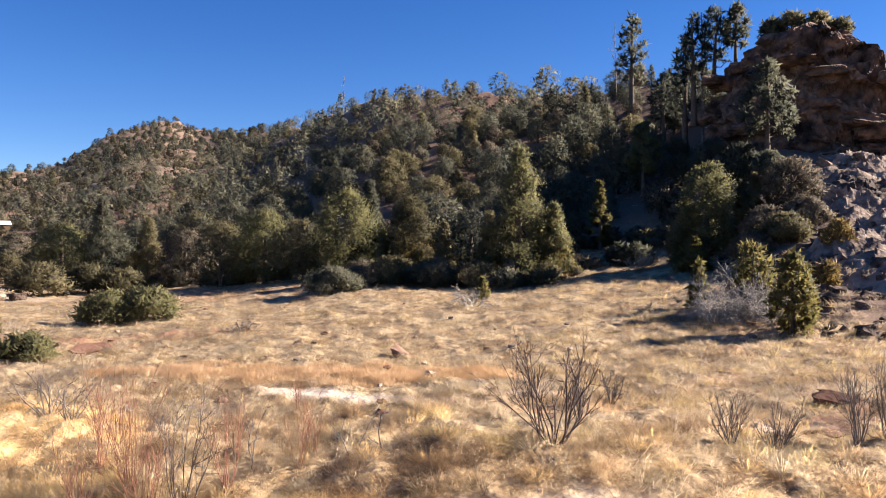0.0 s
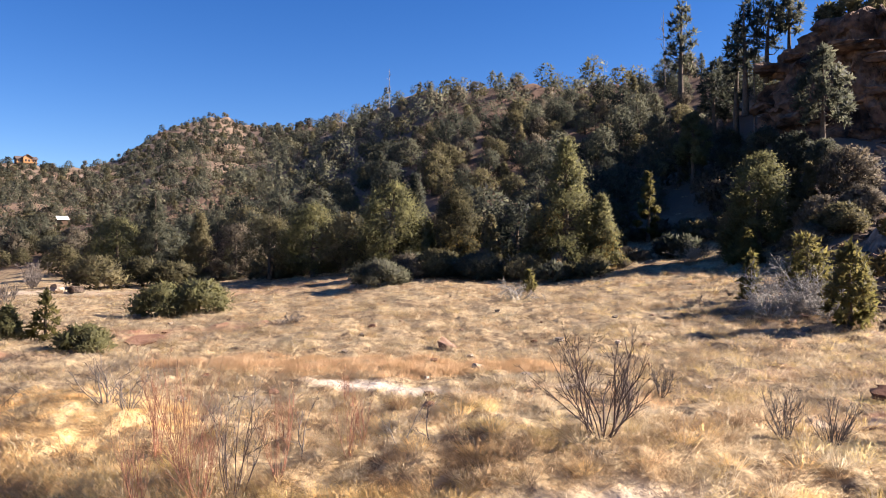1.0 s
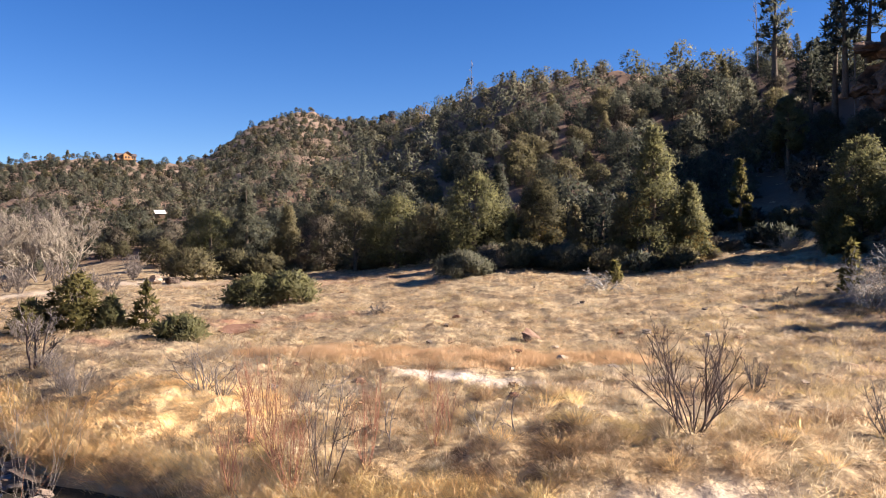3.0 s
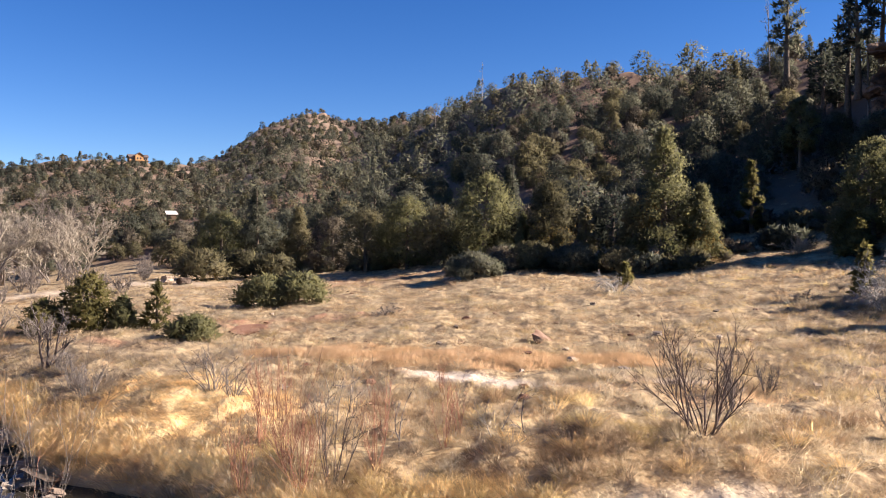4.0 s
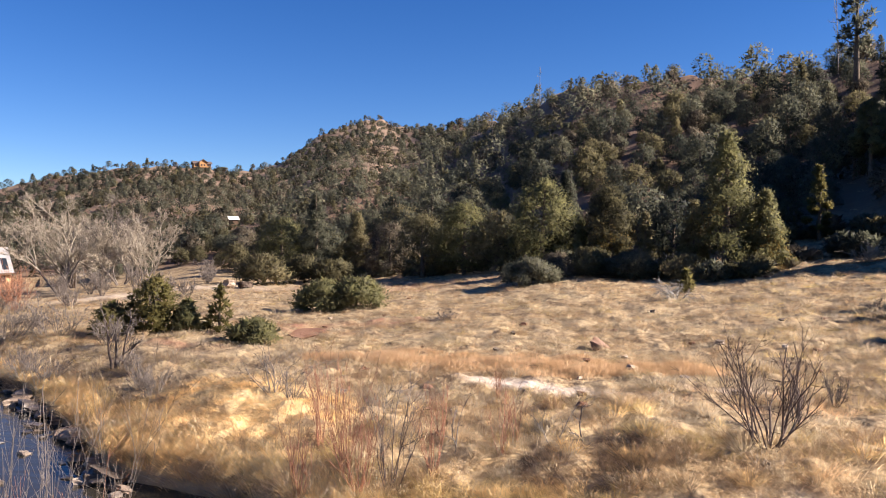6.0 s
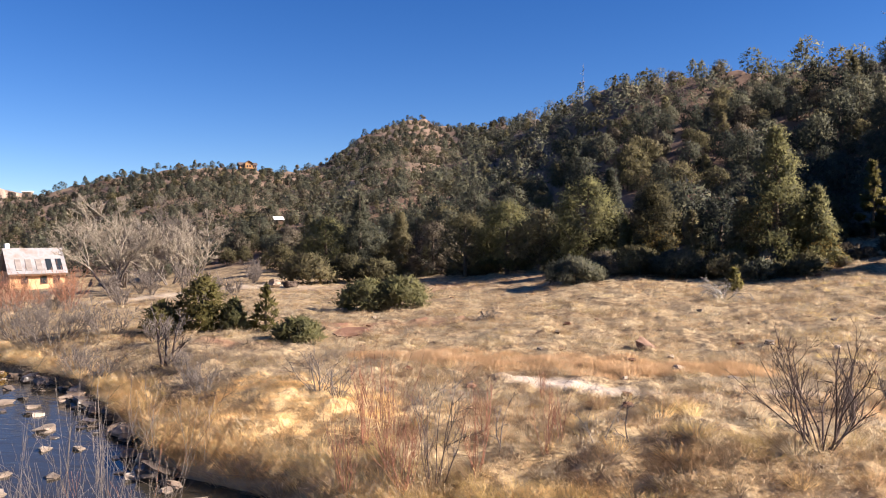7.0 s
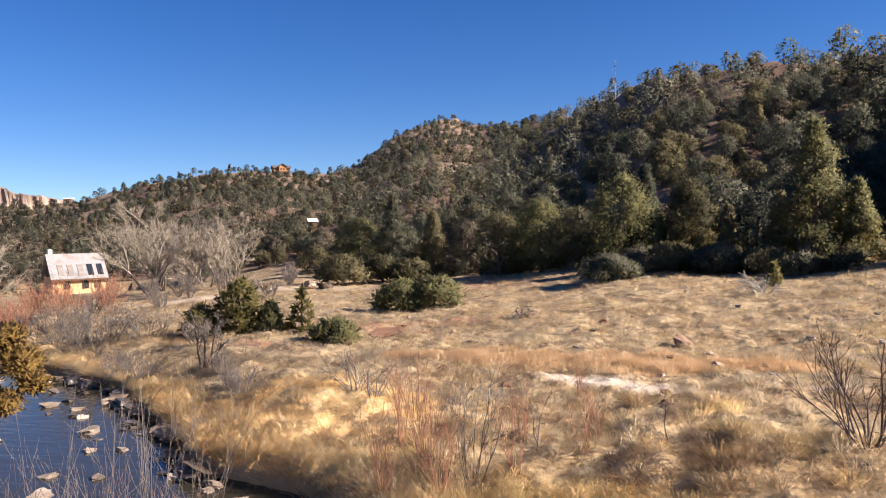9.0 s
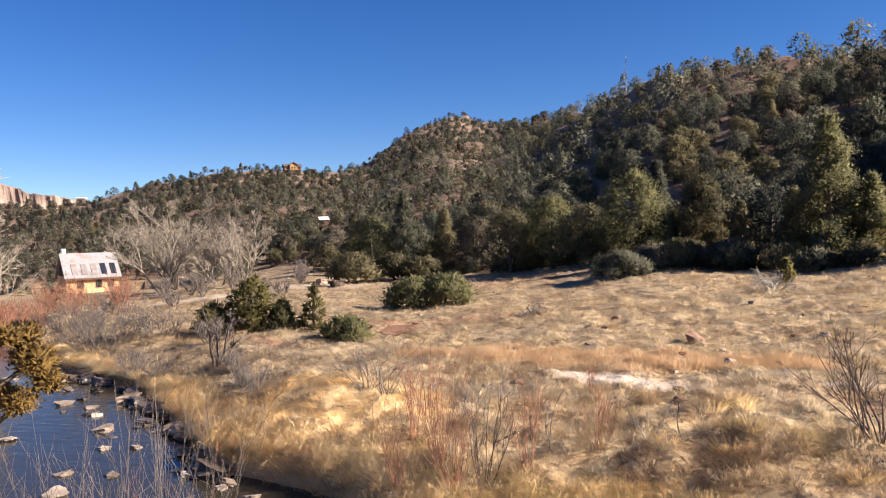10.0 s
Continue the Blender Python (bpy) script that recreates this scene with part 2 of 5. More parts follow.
def crown(kind, h, w, n, size, width, rng, inner=0.25, bulk=2.2):
    """Needle tufts over each bough, and coarser dark sprays filling its inside."""
    soup = Soup()
    lb = lobes_for(kind, h, w, rng)
    wts = np.array([r * r for _, r in lb])
    ns = np.maximum(5, (n * wts / wts.sum()).astype(int))
    middle = np.array([0, 0, 0.42 * h])
    squash = np.array([1.1, 1.1, 0.75])
    for (c, r), k in zip(lb, ns):
        c = np.array(c)
        outward = unit(np.array([c[0], c[1], 0.25 * w])[None])[0]
        tone = rng.uniform(-0.22, 0.22)
        for count, near, far, grown in ((k, 0.45, 1.35, 1.0), (max(1, int(k * inner)), 0.1, 0.75, bulk)):
            d = unit(rng.normal(size=(count, 3)) + 0.55 * outward)
            p = c + d * r * rng.uniform(near, far, count)[:, None] * squash
            mass = unit(0.75 * d + 0.85 * unit((p - middle) * np.array([1, 1, 0.7])))
            leaves(soup, p, d + np.array([0, 0, 0.5]), size * grown, width * grown * (1.0 if grown == 1.0 else 1.4), rng, mass, tone)
    return soup, lb


def trunk(kind, h, w, lb, rng):
    s = Soup()
    r0 = 0.022 * h + 0.012 * w
    lean = rng.normal(size=2) * 0.03 * h
    zs = np.linspace(-0.15, 0.93 * h, 7)
    pts = np.stack([lean[0] * (zs / h) ** 2, lean[1] * (zs / h) ** 2, zs], 1)
    tube(s, pts, r0 * np.linspace(1.15, 0.12, 7), 6)
    for c, r in lb[::3]:
        c = np.array(c)
        z0 = max(0.05 * h, c[2] - 0.5 * math.hypot(c[0], c[1]))
        a = np.array([lean[0] * (z0 / h) ** 2, lean[1] * (z0 / h) ** 2, z0])
        mid = (a + c) / 2 + np.array([0, 0, -0.06 * w]) + rng.normal(size=3) * 0.02 * w
        tube(s, [a, mid, c + (c - a) * 0.15], [r0 * 0.35, r0 * 0.22, r0 * 0.06], 3)
    return s


# ---- ground ----
AZ = [-180, -62, -50, -45, -42, -40, -36, -31, -28, -26, -23, -19.5, -17, -15, -12, -10, -5, 0, 5, 10, 15, 19, 22, 26, 32, 60, 180]
FOOT = [120, 120, 118, 112, 108, 104, 92, 78, 72, 70, 68, 65, 63, 62, 60, 57, 50, 45, 45, 46, 44, 40, 32, 27, 25, 25, 60]
CREST = [400, 420, 400, 380, 370, 365, 365, 370, 390, 420, 470, 520, 470, 320, 240, 205, 155, 130, 120, 110, 95, 80, 72, 72, 74, 90, 200]
CREST_EL = [2.0, 2.2, 2.6, 2.8, 3.5, 4.35, 4.85, 4.95, 4.6, 5.25, 7.35, 8.8, 8.0, 7.85, 8.25, 8.65, 10.65, 11.05, 10.75, 11.2, 11.35, 10.5, 9.5, 9.0, 8.0, 4.0, 2.0]
RISE = [0, 0, 0, 0, 0, 0, 0, 0, 0, 0, 0, 0.002, 0.006, 0.01, 0.02, 0.028, 0.046, 0.048, 0.056, 0.083, 0.10, 0.11, 0.11, 0.11, 0.09, 0.03, 0]
FINE = np.arange(-180, 180.01, 0.25)
KERNEL = np.exp(-0.5 * (np.arange(-10, 11) * 0.25 / 0.8) ** 2)
KERNEL /= KERNEL.sum()


def by_azimuth(values, az):
    v = np.interp(FINE, AZ, values)
    v = np.convolve(np.pad(v, 10, mode="edge"), KERNEL, mode="valid")
    return np.interp(az, FINE, v)


STREAM = np.array([(40, 2), (20, 5.0), (8, 5.6), (0, 6.0), (-5, 7.0), (-10, 8.9), (-13.5, 12), (-17, 14.6), (-22.5, 17.2), (-29, 21.0), (-35.5, 28.5), (-42, 35.5), (-60, 46), (-130, 84)], dtype=float)


def to_stream(x, y):
    """Distance from the stream's middle line, and the way along it."""
    p = np.stack([x, y], -1)
    best, along, run = np.full(x.shape, 1e9), np.zeros(x.shape), 0.0
    for a, b in zip(STREAM[:-1], STREAM[1:]):
        ab = b - a
        ln = np.hypot(*ab)
        u = np.clip(((p - a) @ ab) / ln ** 2, 0, 1)
        d = np.linalg.norm(p - a - u[..., None] * ab, axis=-1)
        along = np.where(d < best, run + u * ln, along)
        best = np.minimum(best, d)
        run += ln
    return best, along


def smooth(a, b, x):
    u = np.clip((x - a) / (b - a), 0, 1)
    return u * u * (3 - 2 * u)


def waves(x, y, seed, scale, octaves=4):
    """Cheap smooth noise from turned sines."""
    rng = np.random.default_rng(seed)
    out, amp, k = 0, 1.0, 1.0 / scale
    for _ in range(octaves):
        for _ in range(3):
            a, ph = rng.uniform(0, 6.28, 2)
            out = out + amp / 3 * np.sin((x * math.cos(a) + y * math.sin(a)) * k * 6.28 * rng.uniform(0.7, 1.3) + ph)
        amp, k = amp * 0.55, k * 2.1
    return out


WATER = -0.9


def water_level(along):
    return WATER - 0.017 * np.maximum(0, along - 62)


def height(x, y):
    x, y = np.asarray(x, dtype=float), np.asarray(y, dtype=float)
    r, az = np.hypot(x, y), np.degrees(np.arctan2(x, y))
    foot, crest, el, rise = (by_azimuth(v, az) for v in (FOOT, CREST, CREST_EL, RISE))
    fall = -0.031 * np.maximum(0, r - 30) * smooth(-31, -42, az)
    zf = rise * np.maximum(0, foot - 22) + fall * 0.6
    zc = EYE + crest * np.tan(np.radians(el))
    u = (r - foot) / (crest - foot)
    hill = zf + (zc - zf) * np.clip(u, 0, 1) ** 1.08 - 0.35 * np.maximum(0, r - crest) * (r < crest + 90) - 31 * (r >= crest + 90)
    z = np.where(r < foot, rise * np.maximum(0, r - 22) + fall, hill)
    z = np.maximum(z, -12)
    z = z + 0.10 * waves(x, y, 3, 9) * smooth(5, 12, r) + 0.03 * waves(x, y, 4, 1.6, 3) * smooth(4, 9, r) * (r < 80)
    z = z + 0.09 * np.maximum(waves(x, y, 6, 1.3, 3), -0.3) * smooth(7, 11, r) * (r < 60)
    z = z + 0.38 * np.exp(-((x + 7.4) / 2.3) ** 2 - ((y - 11.6) / 1.4) ** 2) * (1 + 0.35 * waves(x, y, 7, 1.2, 2))
    z = z + np.clip((r - foot) / 30, 0, 1) * waves(x, y, 5, 34, 4) * np.clip(r / 160, 0.5, 2.2)
    z = z + 1.4 * np.exp(-(r / 3.6) ** 2)
    d, along = to_stream(x, y)
    width = 2.85 + 0.30 * waves(along, along * 0.3, 8, 9, 2)
    bed = water_level(along) - 0.35 + 0.08 * waves(x, y, 9, 1.2, 2)
    k = 0.50 * smooth(width - 0.12, width + 0.22, d) + 0.50 * smooth(width + 0.1, width + 2.8, d)
    return bed * (1 - k) + z * k


def ground_z(x, y):
    return float(height(np.array([x]), np.array([y]))[0])


def covers(x, y):
    """How far each kind of soil lies bare, 0 to 1."""
    r, az = np.hypot(x, y), np.degrees(np.arctan2(x, y))
    n = waves(x, y, 21, 3.5) * 0.5
    def spot(cx, cy, rx, ry, turn=0.0):
        c, s = math.cos(radians(turn)), math.sin(radians(turn))
        u, v = ((x - cx) * c + (y - cy) * s) / rx, (-(x - cx) * s + (y - cy) * c) / ry
        return np.clip(1.6 * (1 - np.sqrt(u * u + v * v) + 0.5 * n), 0, 1)
    sand = np.maximum.reduce([spot(-2.7, 16.4, 1.5, 0.6, -20), spot(-0.8, 15.6, 1.9, 0.5, -8) * 0.8, spot(2.2, 16.2, 2.2, 0.35, 4) * 0.6, spot(1.4, 9.75, 3.4, 0.75, 3) * 0.7, spot(5.6, 13.6, 1.3, 0.5), spot(-30, 44, 10, 4, 30) * 0.5])
    red = np.maximum.reduce([spot(-12.0, 25.5, 3.0, 1.8), spot(-8.5, 27.5, 3.0, 1.3), spot(-12.5, 20.0, 1.6, 0.7), spot(6.5, 14.2, 2.2, 1.2), spot(13, 24, 6, 5) * 0.5, spot(8.8, 17.5, 3.6, 2.8) * 0.5, spot(-15, 47, 10, 6) * 0.7]) * np.clip(0.62 + 0.6 * waves(x, y, 22, 1.4, 3), 0, 1)
    foot = by_azimuth(FOOT, az)
    forest = smooth(0, 10, r - foot) * 0.95
    upland = smooth(110, 190, r) * np.clip(0.55 + 0.7 * waves(x, y, 97, 12, 3), 0, 1)
    d, _ = to_stream(x, y)
    talus = smooth(19, 23, az) * smooth(24, 30, r) * 0.8
    straw = 0.38 * (1 - smooth(11, 16, r)) * np.clip(0.6 + 0.8 * waves(x, y, 24, 1.1, 3), 0, 1)
    thatch = np.maximum.reduce([straw, spot(-8.2, 12.0, 3.4, 2.6), spot(-6.6, 5.0, 2.2, 1.8)])
    return {"upland": upland, "thatch": thatch, "talus": talus, "sand": sand, "red": red, "forest": forest, "bed": 1 - smooth(2.4, 3.2, d)}


def build_ground():
    azs = np.radians(np.concatenate([np.arange(-180, -58, 4.0), np.arange(-58, 38, 0.3), np.arange(38, 180, 4.0)]))
    rs = np.concatenate([[0.0], np.geomspace(0.6, 7, 14), np.geomspace(7.2, 60, 165), np.geomspace(61.5, 560, 90), np.geomspace(600, 4500, 10)])
    a, r = np.meshgrid(azs, rs, indexing="xy")
    x, y = np.sin(a) * r, np.cos(a) * r
    v = np.stack([x, y, height(x, y)], -1)
    k, m = len(rs), len(azs)
    i, j = np.meshgrid(np.arange(k - 1), np.arange(m), indexing="ij")
    p, q = i * m + j, i * m + (j + 1) % m
    s = Soup()
    s.add(v, np.stack([np.stack([p, p + m, q], -1), np.stack([q, p + m, q + m], -1)], 2))
    me = s.mesh("ground", M_GROUND, smooth=True)
    for key, value in covers(x.ravel(), y.ravel()).items():
        me.attributes.new(key, "FLOAT", "POINT").data.foreach_set("value", value.astype(np.float32))
    return tagged(new("ground", me), "dry grassy meadow rising to wooded red-brown hills", "ground", kind="structure")


build_ground()


def build_water():
    pts = []
    for a, b in zip(STREAM[:-1], STREAM[1:]):
        n = max(2, int(np.hypot(*(b - a)) / 0.8))
        pts += [a + (b - a) * t for t in np.arange(n) / n]
    pts = np.array(pts)
    d = unit(np.gradient(pts, axis=0))
    nrm = np.stack([-d[:, 1], d[:, 0]], 1)
    across = np.linspace(-4.6, 4.6, 9)
    g = pts[:, None] + across[None, :, None] * nrm[:, None]
    _, along = to_stream(pts[:, 0], pts[:, 1])
    z = np.repeat(water_level(along)[:, None], len(across), 1)
    v = np.concatenate([g, z[..., None]], -1)
    k, m = len(pts), len(across)
    i, j = np.meshgrid(np.arange(k - 1), np.arange(m - 1), indexing="ij")
    p, q = i * m + j, i * m + j + 1
    s = Soup()
    s.add(v, np.stack([np.stack([p, p + m, q], -1), np.stack([q, p + m, q + m], -1)], 2))
    return tagged(new("water", s.mesh("water", water_material(), True)), "shallow dark blue stream running over stones", "stream", kind="structure")


build_water()


# ---- trees ----
def part(name, mesh, parent, label=""):
    ob = new(name, mesh)
    ob.parent = parent
    return tagged(ob, label) if label else ob


def tree(name, label, category, group, kind, h, w, n, size, width, needles, seed, rust=0.0, at=(0, 0, 0)):
    rng = np.random.default_rng(seed)
    root = new(name)
    tagged(root, label, category, group)
    s, lb = crown(kind, h, w, n, size, width, rng)
    part("trunk", trunk(kind, h, w, lb, rng).mesh("trunk", M_BARK, True), root)
    part("crown", s.mesh("crown", needles), root)
    if rust:
        low = Soup()
        for c, r in lb:
            if c[2] < 0.45 * h and rng.uniform() < rust:
                k = int(n / len(lb) * 0.7)
                d = unit(rng.normal(size=(k, 3)))
                leaves(low, np.array(c) + d * r * 1.15, d, size, width, rng, unit(d + unit(np.array(c) - np.array([0, 0, 0.42 * h]))))
        if low.n:
            part("dead_foliage", low.mesh("dead_foliage", M_RUST), root, "rust-brown dying needles")
    root.matrix_basis = pose(*at)
    return root


def polar(az, r):
    return math.sin(radians(az)) * r, math.cos(radians(az)) * r


KINDS = [
    ("pinyon_pine", "dense green pinyon pine on the wooded slope", "pine tree", "pinyon", 4.4, 4.4, M_PINE),
    ("pinyon_pine", "dense green pinyon pine on the wooded slope", "pine tree", "pinyon", 5.0, 4.4, M_PINE),
    ("pinyon_pine", "dark green cone-shaped pine on the wooded slope", "pine tree", "cone", 5.6, 3.6, M_PINE),
    ("juniper_tree", "olive green bushy juniper on the wooded slope", "juniper", "pinyon", 3.6, 3.8, M_JUNIPER),
    ("juniper_tree", "olive green pointed juniper on the wooded slope", "juniper", "cone", 4.2, 3.0, M_JUNIPER),
    ("scrub_oak", "grey-brown leafless scrub oak on the wooded slope", "oak", "pinyon", 3.2, 3.2, M_OAK),
    ("ponderosa_pine", "tall dark pine with an open crown on the slope", "pine tree", "tall", 6.8, 3.4, M_PINE),
]


SHED_R = next(r for r in range(90, 260) if ground_z(*polar(-29.0, r)) > EYE - 0.6 + r * math.tan(radians(1.85)) - 2.2)
SHED = polar(-29.0, SHED_R)


def forest():
    rng = np.random.default_rng(11)
    protos = [tree(nm, lb, ct, "trees of the wooded slope", kd, h, w, 2500, 0.165, 0.074, m, 50 + i) for i, (nm, lb, ct, kd, h, w, m) in enumerate(KINDS)]
    spots = []
    for _ in range(60000):
        az = rng.uniform(-50, 24)
        r = math.sqrt(rng.uniform(44 ** 2, 560 ** 2))
        foot, crest = float(by_azimuth(FOOT, az)), float(by_azimuth(CREST, az))
        if az > 17.5 and r < 70 or 2.6 < az < 8 and r < 48.5 or 8 <= az < 18 and r < 50.5 or math.hypot(polar(az, r)[0] - SHED[0], polar(az, r)[1] - SHED[1]) < 3.5 or abs(az + 31.1) < 0.9 and 354 < r < 372 or abs(az + 29) < 0.8 and SHED_R - 9 < r < SHED_R:
            continue
        if r > 175 and rng.uniform() < 0.9 and waves(*polar(az, r), 95, 26, 3) > (0.62 if az > -12 else 0.42) and r < crest - 12:
            continue
        if foot - 1 < r < crest + 12:
            spots.append((az, r, crest))
    kept, cell = [], {}
    for az, r, crest in spots:
        x, y = polar(az, r)
        gap = 2.15 + 0.005 * max(0, r - 60) + (0.7 if r > 0.62 * crest and -29 < az < -16 and r > 200 else -0.5 if r > 230 else 0)
        key = (int(x // 8), int(y // 8))
        near = [q for dx in (-1, 0, 1) for dy in (-1, 0, 1) for q in cell.get((key[0] + dx, key[1] + dy), [])]
        if all((x - a) ** 2 + (y - b) ** 2 > gap * gap for a, b in near):
            cell.setdefault(key, []).append((x, y))
            kept.append((az, r, x, y))
    kept.sort(key=lambda s: s[1])
    kept_z = height(np.array([s[2] for s in kept]), np.array([s[3] for s in kept]))
    used = set()
    mid, far = {k: Soup() for k in range(3)}, {k: Soup() for k in range(3)}
    simple = [(crown(kd, h, w, 310, 0.32, 0.18, np.random.default_rng(90 + i), 0.2, 2.1)[0].arrays(), m) for i, (_, _, _, kd, h, w, m) in enumerate(KINDS)]
    tiny = [(crown(kd, h, w, 70, 0.55, 0.34, np.random.default_rng(190 + i), 0.1, 1.5)[0].arrays(), m) for i, (_, _, _, kd, h, w, m) in enumerate(KINDS)]
    for i, ((az, r, x, y), z) in enumerate(zip(kept, kept_z)):
        k = rng.choice(7, p=[0.29, 0.20, 0.06, 0.22, 0.05, 0.165, 0.015] if r < 200 else [0.24, 0.16, 0.06, 0.22, 0.05, 0.26, 0.01])
        sc, turn = rng.uniform(0.5, 1.0) * rng.uniform(0.75, 1.2) * (1 + 0.16 * float(waves(x, y, 96, 22, 2))), rng.uniform(0, 360)
        sc *= (0.68 if k == 6 else 1.0) * (0.88 if 62 < r < 200 else 0.97)
        if i < 300:
            m = pose(x, y, z, rng.normal() * 3, rng.normal() * 3, turn) @ Matrix.Scale(sc, 4)
            if k not in used:
                used.add(k)
                protos[k].matrix_basis = m
            else:
                new_tree = copy_thing(protos[k], m)
                new_tree.scale = (sc, sc, sc * rng.uniform(0.9, 1.15))
            continue
        (v, f, o), m = (simple if r < 230 else tiny)[k]
        if r >= 230:
            sc *= 0.80
        c, s_ = math.cos(radians(turn)), math.sin(radians(turn))
        turned = np.array([[c, s_, 0], [-s_, c, 0], [0, 0, 1]])
        vv = (v @ turned * sc * np.array([1, 1, rng.uniform(0.8, 1.08)])) + np.array([x, y, z])
        (mid if r < 230 else far)[0 if m is M_PINE else 2 if m is M_OAK else 1].add(vv, f, rng.uniform(-0.5, 0.5), o @ turned)
    for group, title in ((mid, "woods on the middle slopes"), (far, "far woods on the ridges")):
        for k, m in ((0, M_PINE), (1, M_JUNIPER), (2, M_OAK)):
            if group[k].n:
                tagged(new(("far_pines", "far_junipers", "far_oaks")[k], group[k].mesh("far_woods", m)), ("dense dark green pines, ", "olive green junipers, ", "grey-brown scrub, ")[k] + title, "woods", kind="stuff")


forest()

# single trees in and before the edge of the woods: kind, azimuth, distance, height, width
EDGE = [
    ("cone", 5.5, 43.0, 7.6, 4.6, M_SUNNY, 0.3), ("cone", 8.0, 42.6, 4.2, 2.5, M_SUNNY, 0.9), ("cone", 3.4, 45.0, 4.2, 2.2, M_JUNIPER, 0),
    ("pinyon", -7.1, 51.0, 6.2, 4.6, M_SUNNY, 0), ("cone", -5.3, 53.0, 6.2, 2.6, M_PINE, 0), ("pinyon", -12.7, 56.0, 5.6, 4.4, M_SUNNY, 0), ("pinyon", -10.3, 54.0, 4.4, 3.8, M_JUNIPER, 0),
    ("pinyon", -2.3, 46.5, 5.4, 2.9, M_JUNIPER, 0.25), ("cone", -4.3, 47.5, 3.2, 1.5, M_SUNNY, 0), ("sapling", 0.1, 43.5, 3.7, 1.5, M_JUNIPER, 0),
    ("pinyon", -15.7, 58.0, 5.0, 4.4, M_JUNIPER, 0), ("cone", -23.3, 66.0, 7.4, 3.8, M_PINE, 0), ("pinyon", -25.7, 68.0, 5.6, 5.4, M_SUNNY, 0), ("cone", -20.4, 66.0, 5.6, 3.4, M_JUNIPER, 0), ("pinyon", -18.0, 64.0, 4.6, 4.4, M_OAK, 0),
    ("bush", -7.9, 41.0, 1.6, 2.8, M_PINE, 0), ("bush", -6.0, 43.5, 1.5, 2.4, M_OAK, 0), ("bush", -0.8, 42.5, 1.6, 2.8, M_PINE, 0), ("bush", 2.6, 41.8, 1.5, 2.6, M_JUNIPER, 0), ("bush", -3.6, 44.0, 1.7, 3.0, M_JUNIPER, 0),
    ("pinyon", 18.4, 42.0, 5.4, 3.2, M_SUNNY, 0), ("pinyon", 17.0, 42.5, 2.6, 1.9, M_JUNIPER, 0), ("sapling", 20.7, 42.0, 3.0, 1.2, M_JUNIPER, 0), ("sapling", 21.5, 42.4, 2.7, 1.1, M_JUNIPER, 0), ("pinyon", 23.7, 43.0, 2.9, 2.9, M_OAK, 0),
    ("cone", 17.6, 39.5, 1.7, 1.7, M_YOUNG, 0), ("bush", 22.3, 40.0, 1.6, 2.2, M_OAK, 0), ("bush", 23.4, 38.5, 1.5, 2.0, M_JUNIPER, 0), ("bush", 24.6, 40.5, 1.7, 2.0, M_OAK, 0), ("bush", 21.4, 38.0, 1.2, 1.8, M_OAK, 0), ("sapling", 11.2, 49.0, 4.6, 1.6, M_YOUNG, 0), ("tall", 14.2, 56.0, 5.6, 2.6, M_SUNNY, 0), ("pinyon", 20.6, 51.0, 2.8, 2.2, M_PINE, 0), ("pinyon", 18.8, 53.5, 3.4, 2.4, M_PINE, 0), ("pinyon", 22.4, 49.0, 2.2, 2.0, M_PINE, 0),
]
for i, (kd, az, r, h, w, m, rust) in enumerate(EDGE):
    x, y = polar(az, r)
    tree("pine_tree" if m is M_PINE else "juniper_tree", "tall green pine with browned lower boughs at the wood's edge" if rust else "olive green evergreen at the wood's edge", "pine tree" if m is M_PINE else "juniper",
         "", kd, h, w, 11000 if h > 5 else 6000, 0.115, 0.054, m, 300 + i, rust, (x, y, ground_z(x, y)))


# ---- rocks ----
M_WET = mat("wet_stone", [(0.3, (0.035, 0.028, 0.024)), (0.6, (0.11, 0.085, 0.068))], 2.5, 8, rough=0.35, spec=0.5, bump=0.03, bump_scale=9, objrand=0.4)


def place_rock(meshes, name, label, x, y, size, rng, sink=0.2, z=None, stretch=1.0, category="rock", group="", flat=1.0):
    ob = new(name, meshes[rng.integers(len(meshes))])
    z = ground_z(x, y) if z is None else z
    ob.matrix_basis = pose(x, y, z + size * (0.32 - sink), rng.normal() * 8, rng.normal() * 8, rng.uniform(0, 360)) @ Matrix.Diagonal((size * stretch, size, size * flat, 1))
    return tagged(ob, label, category, group)


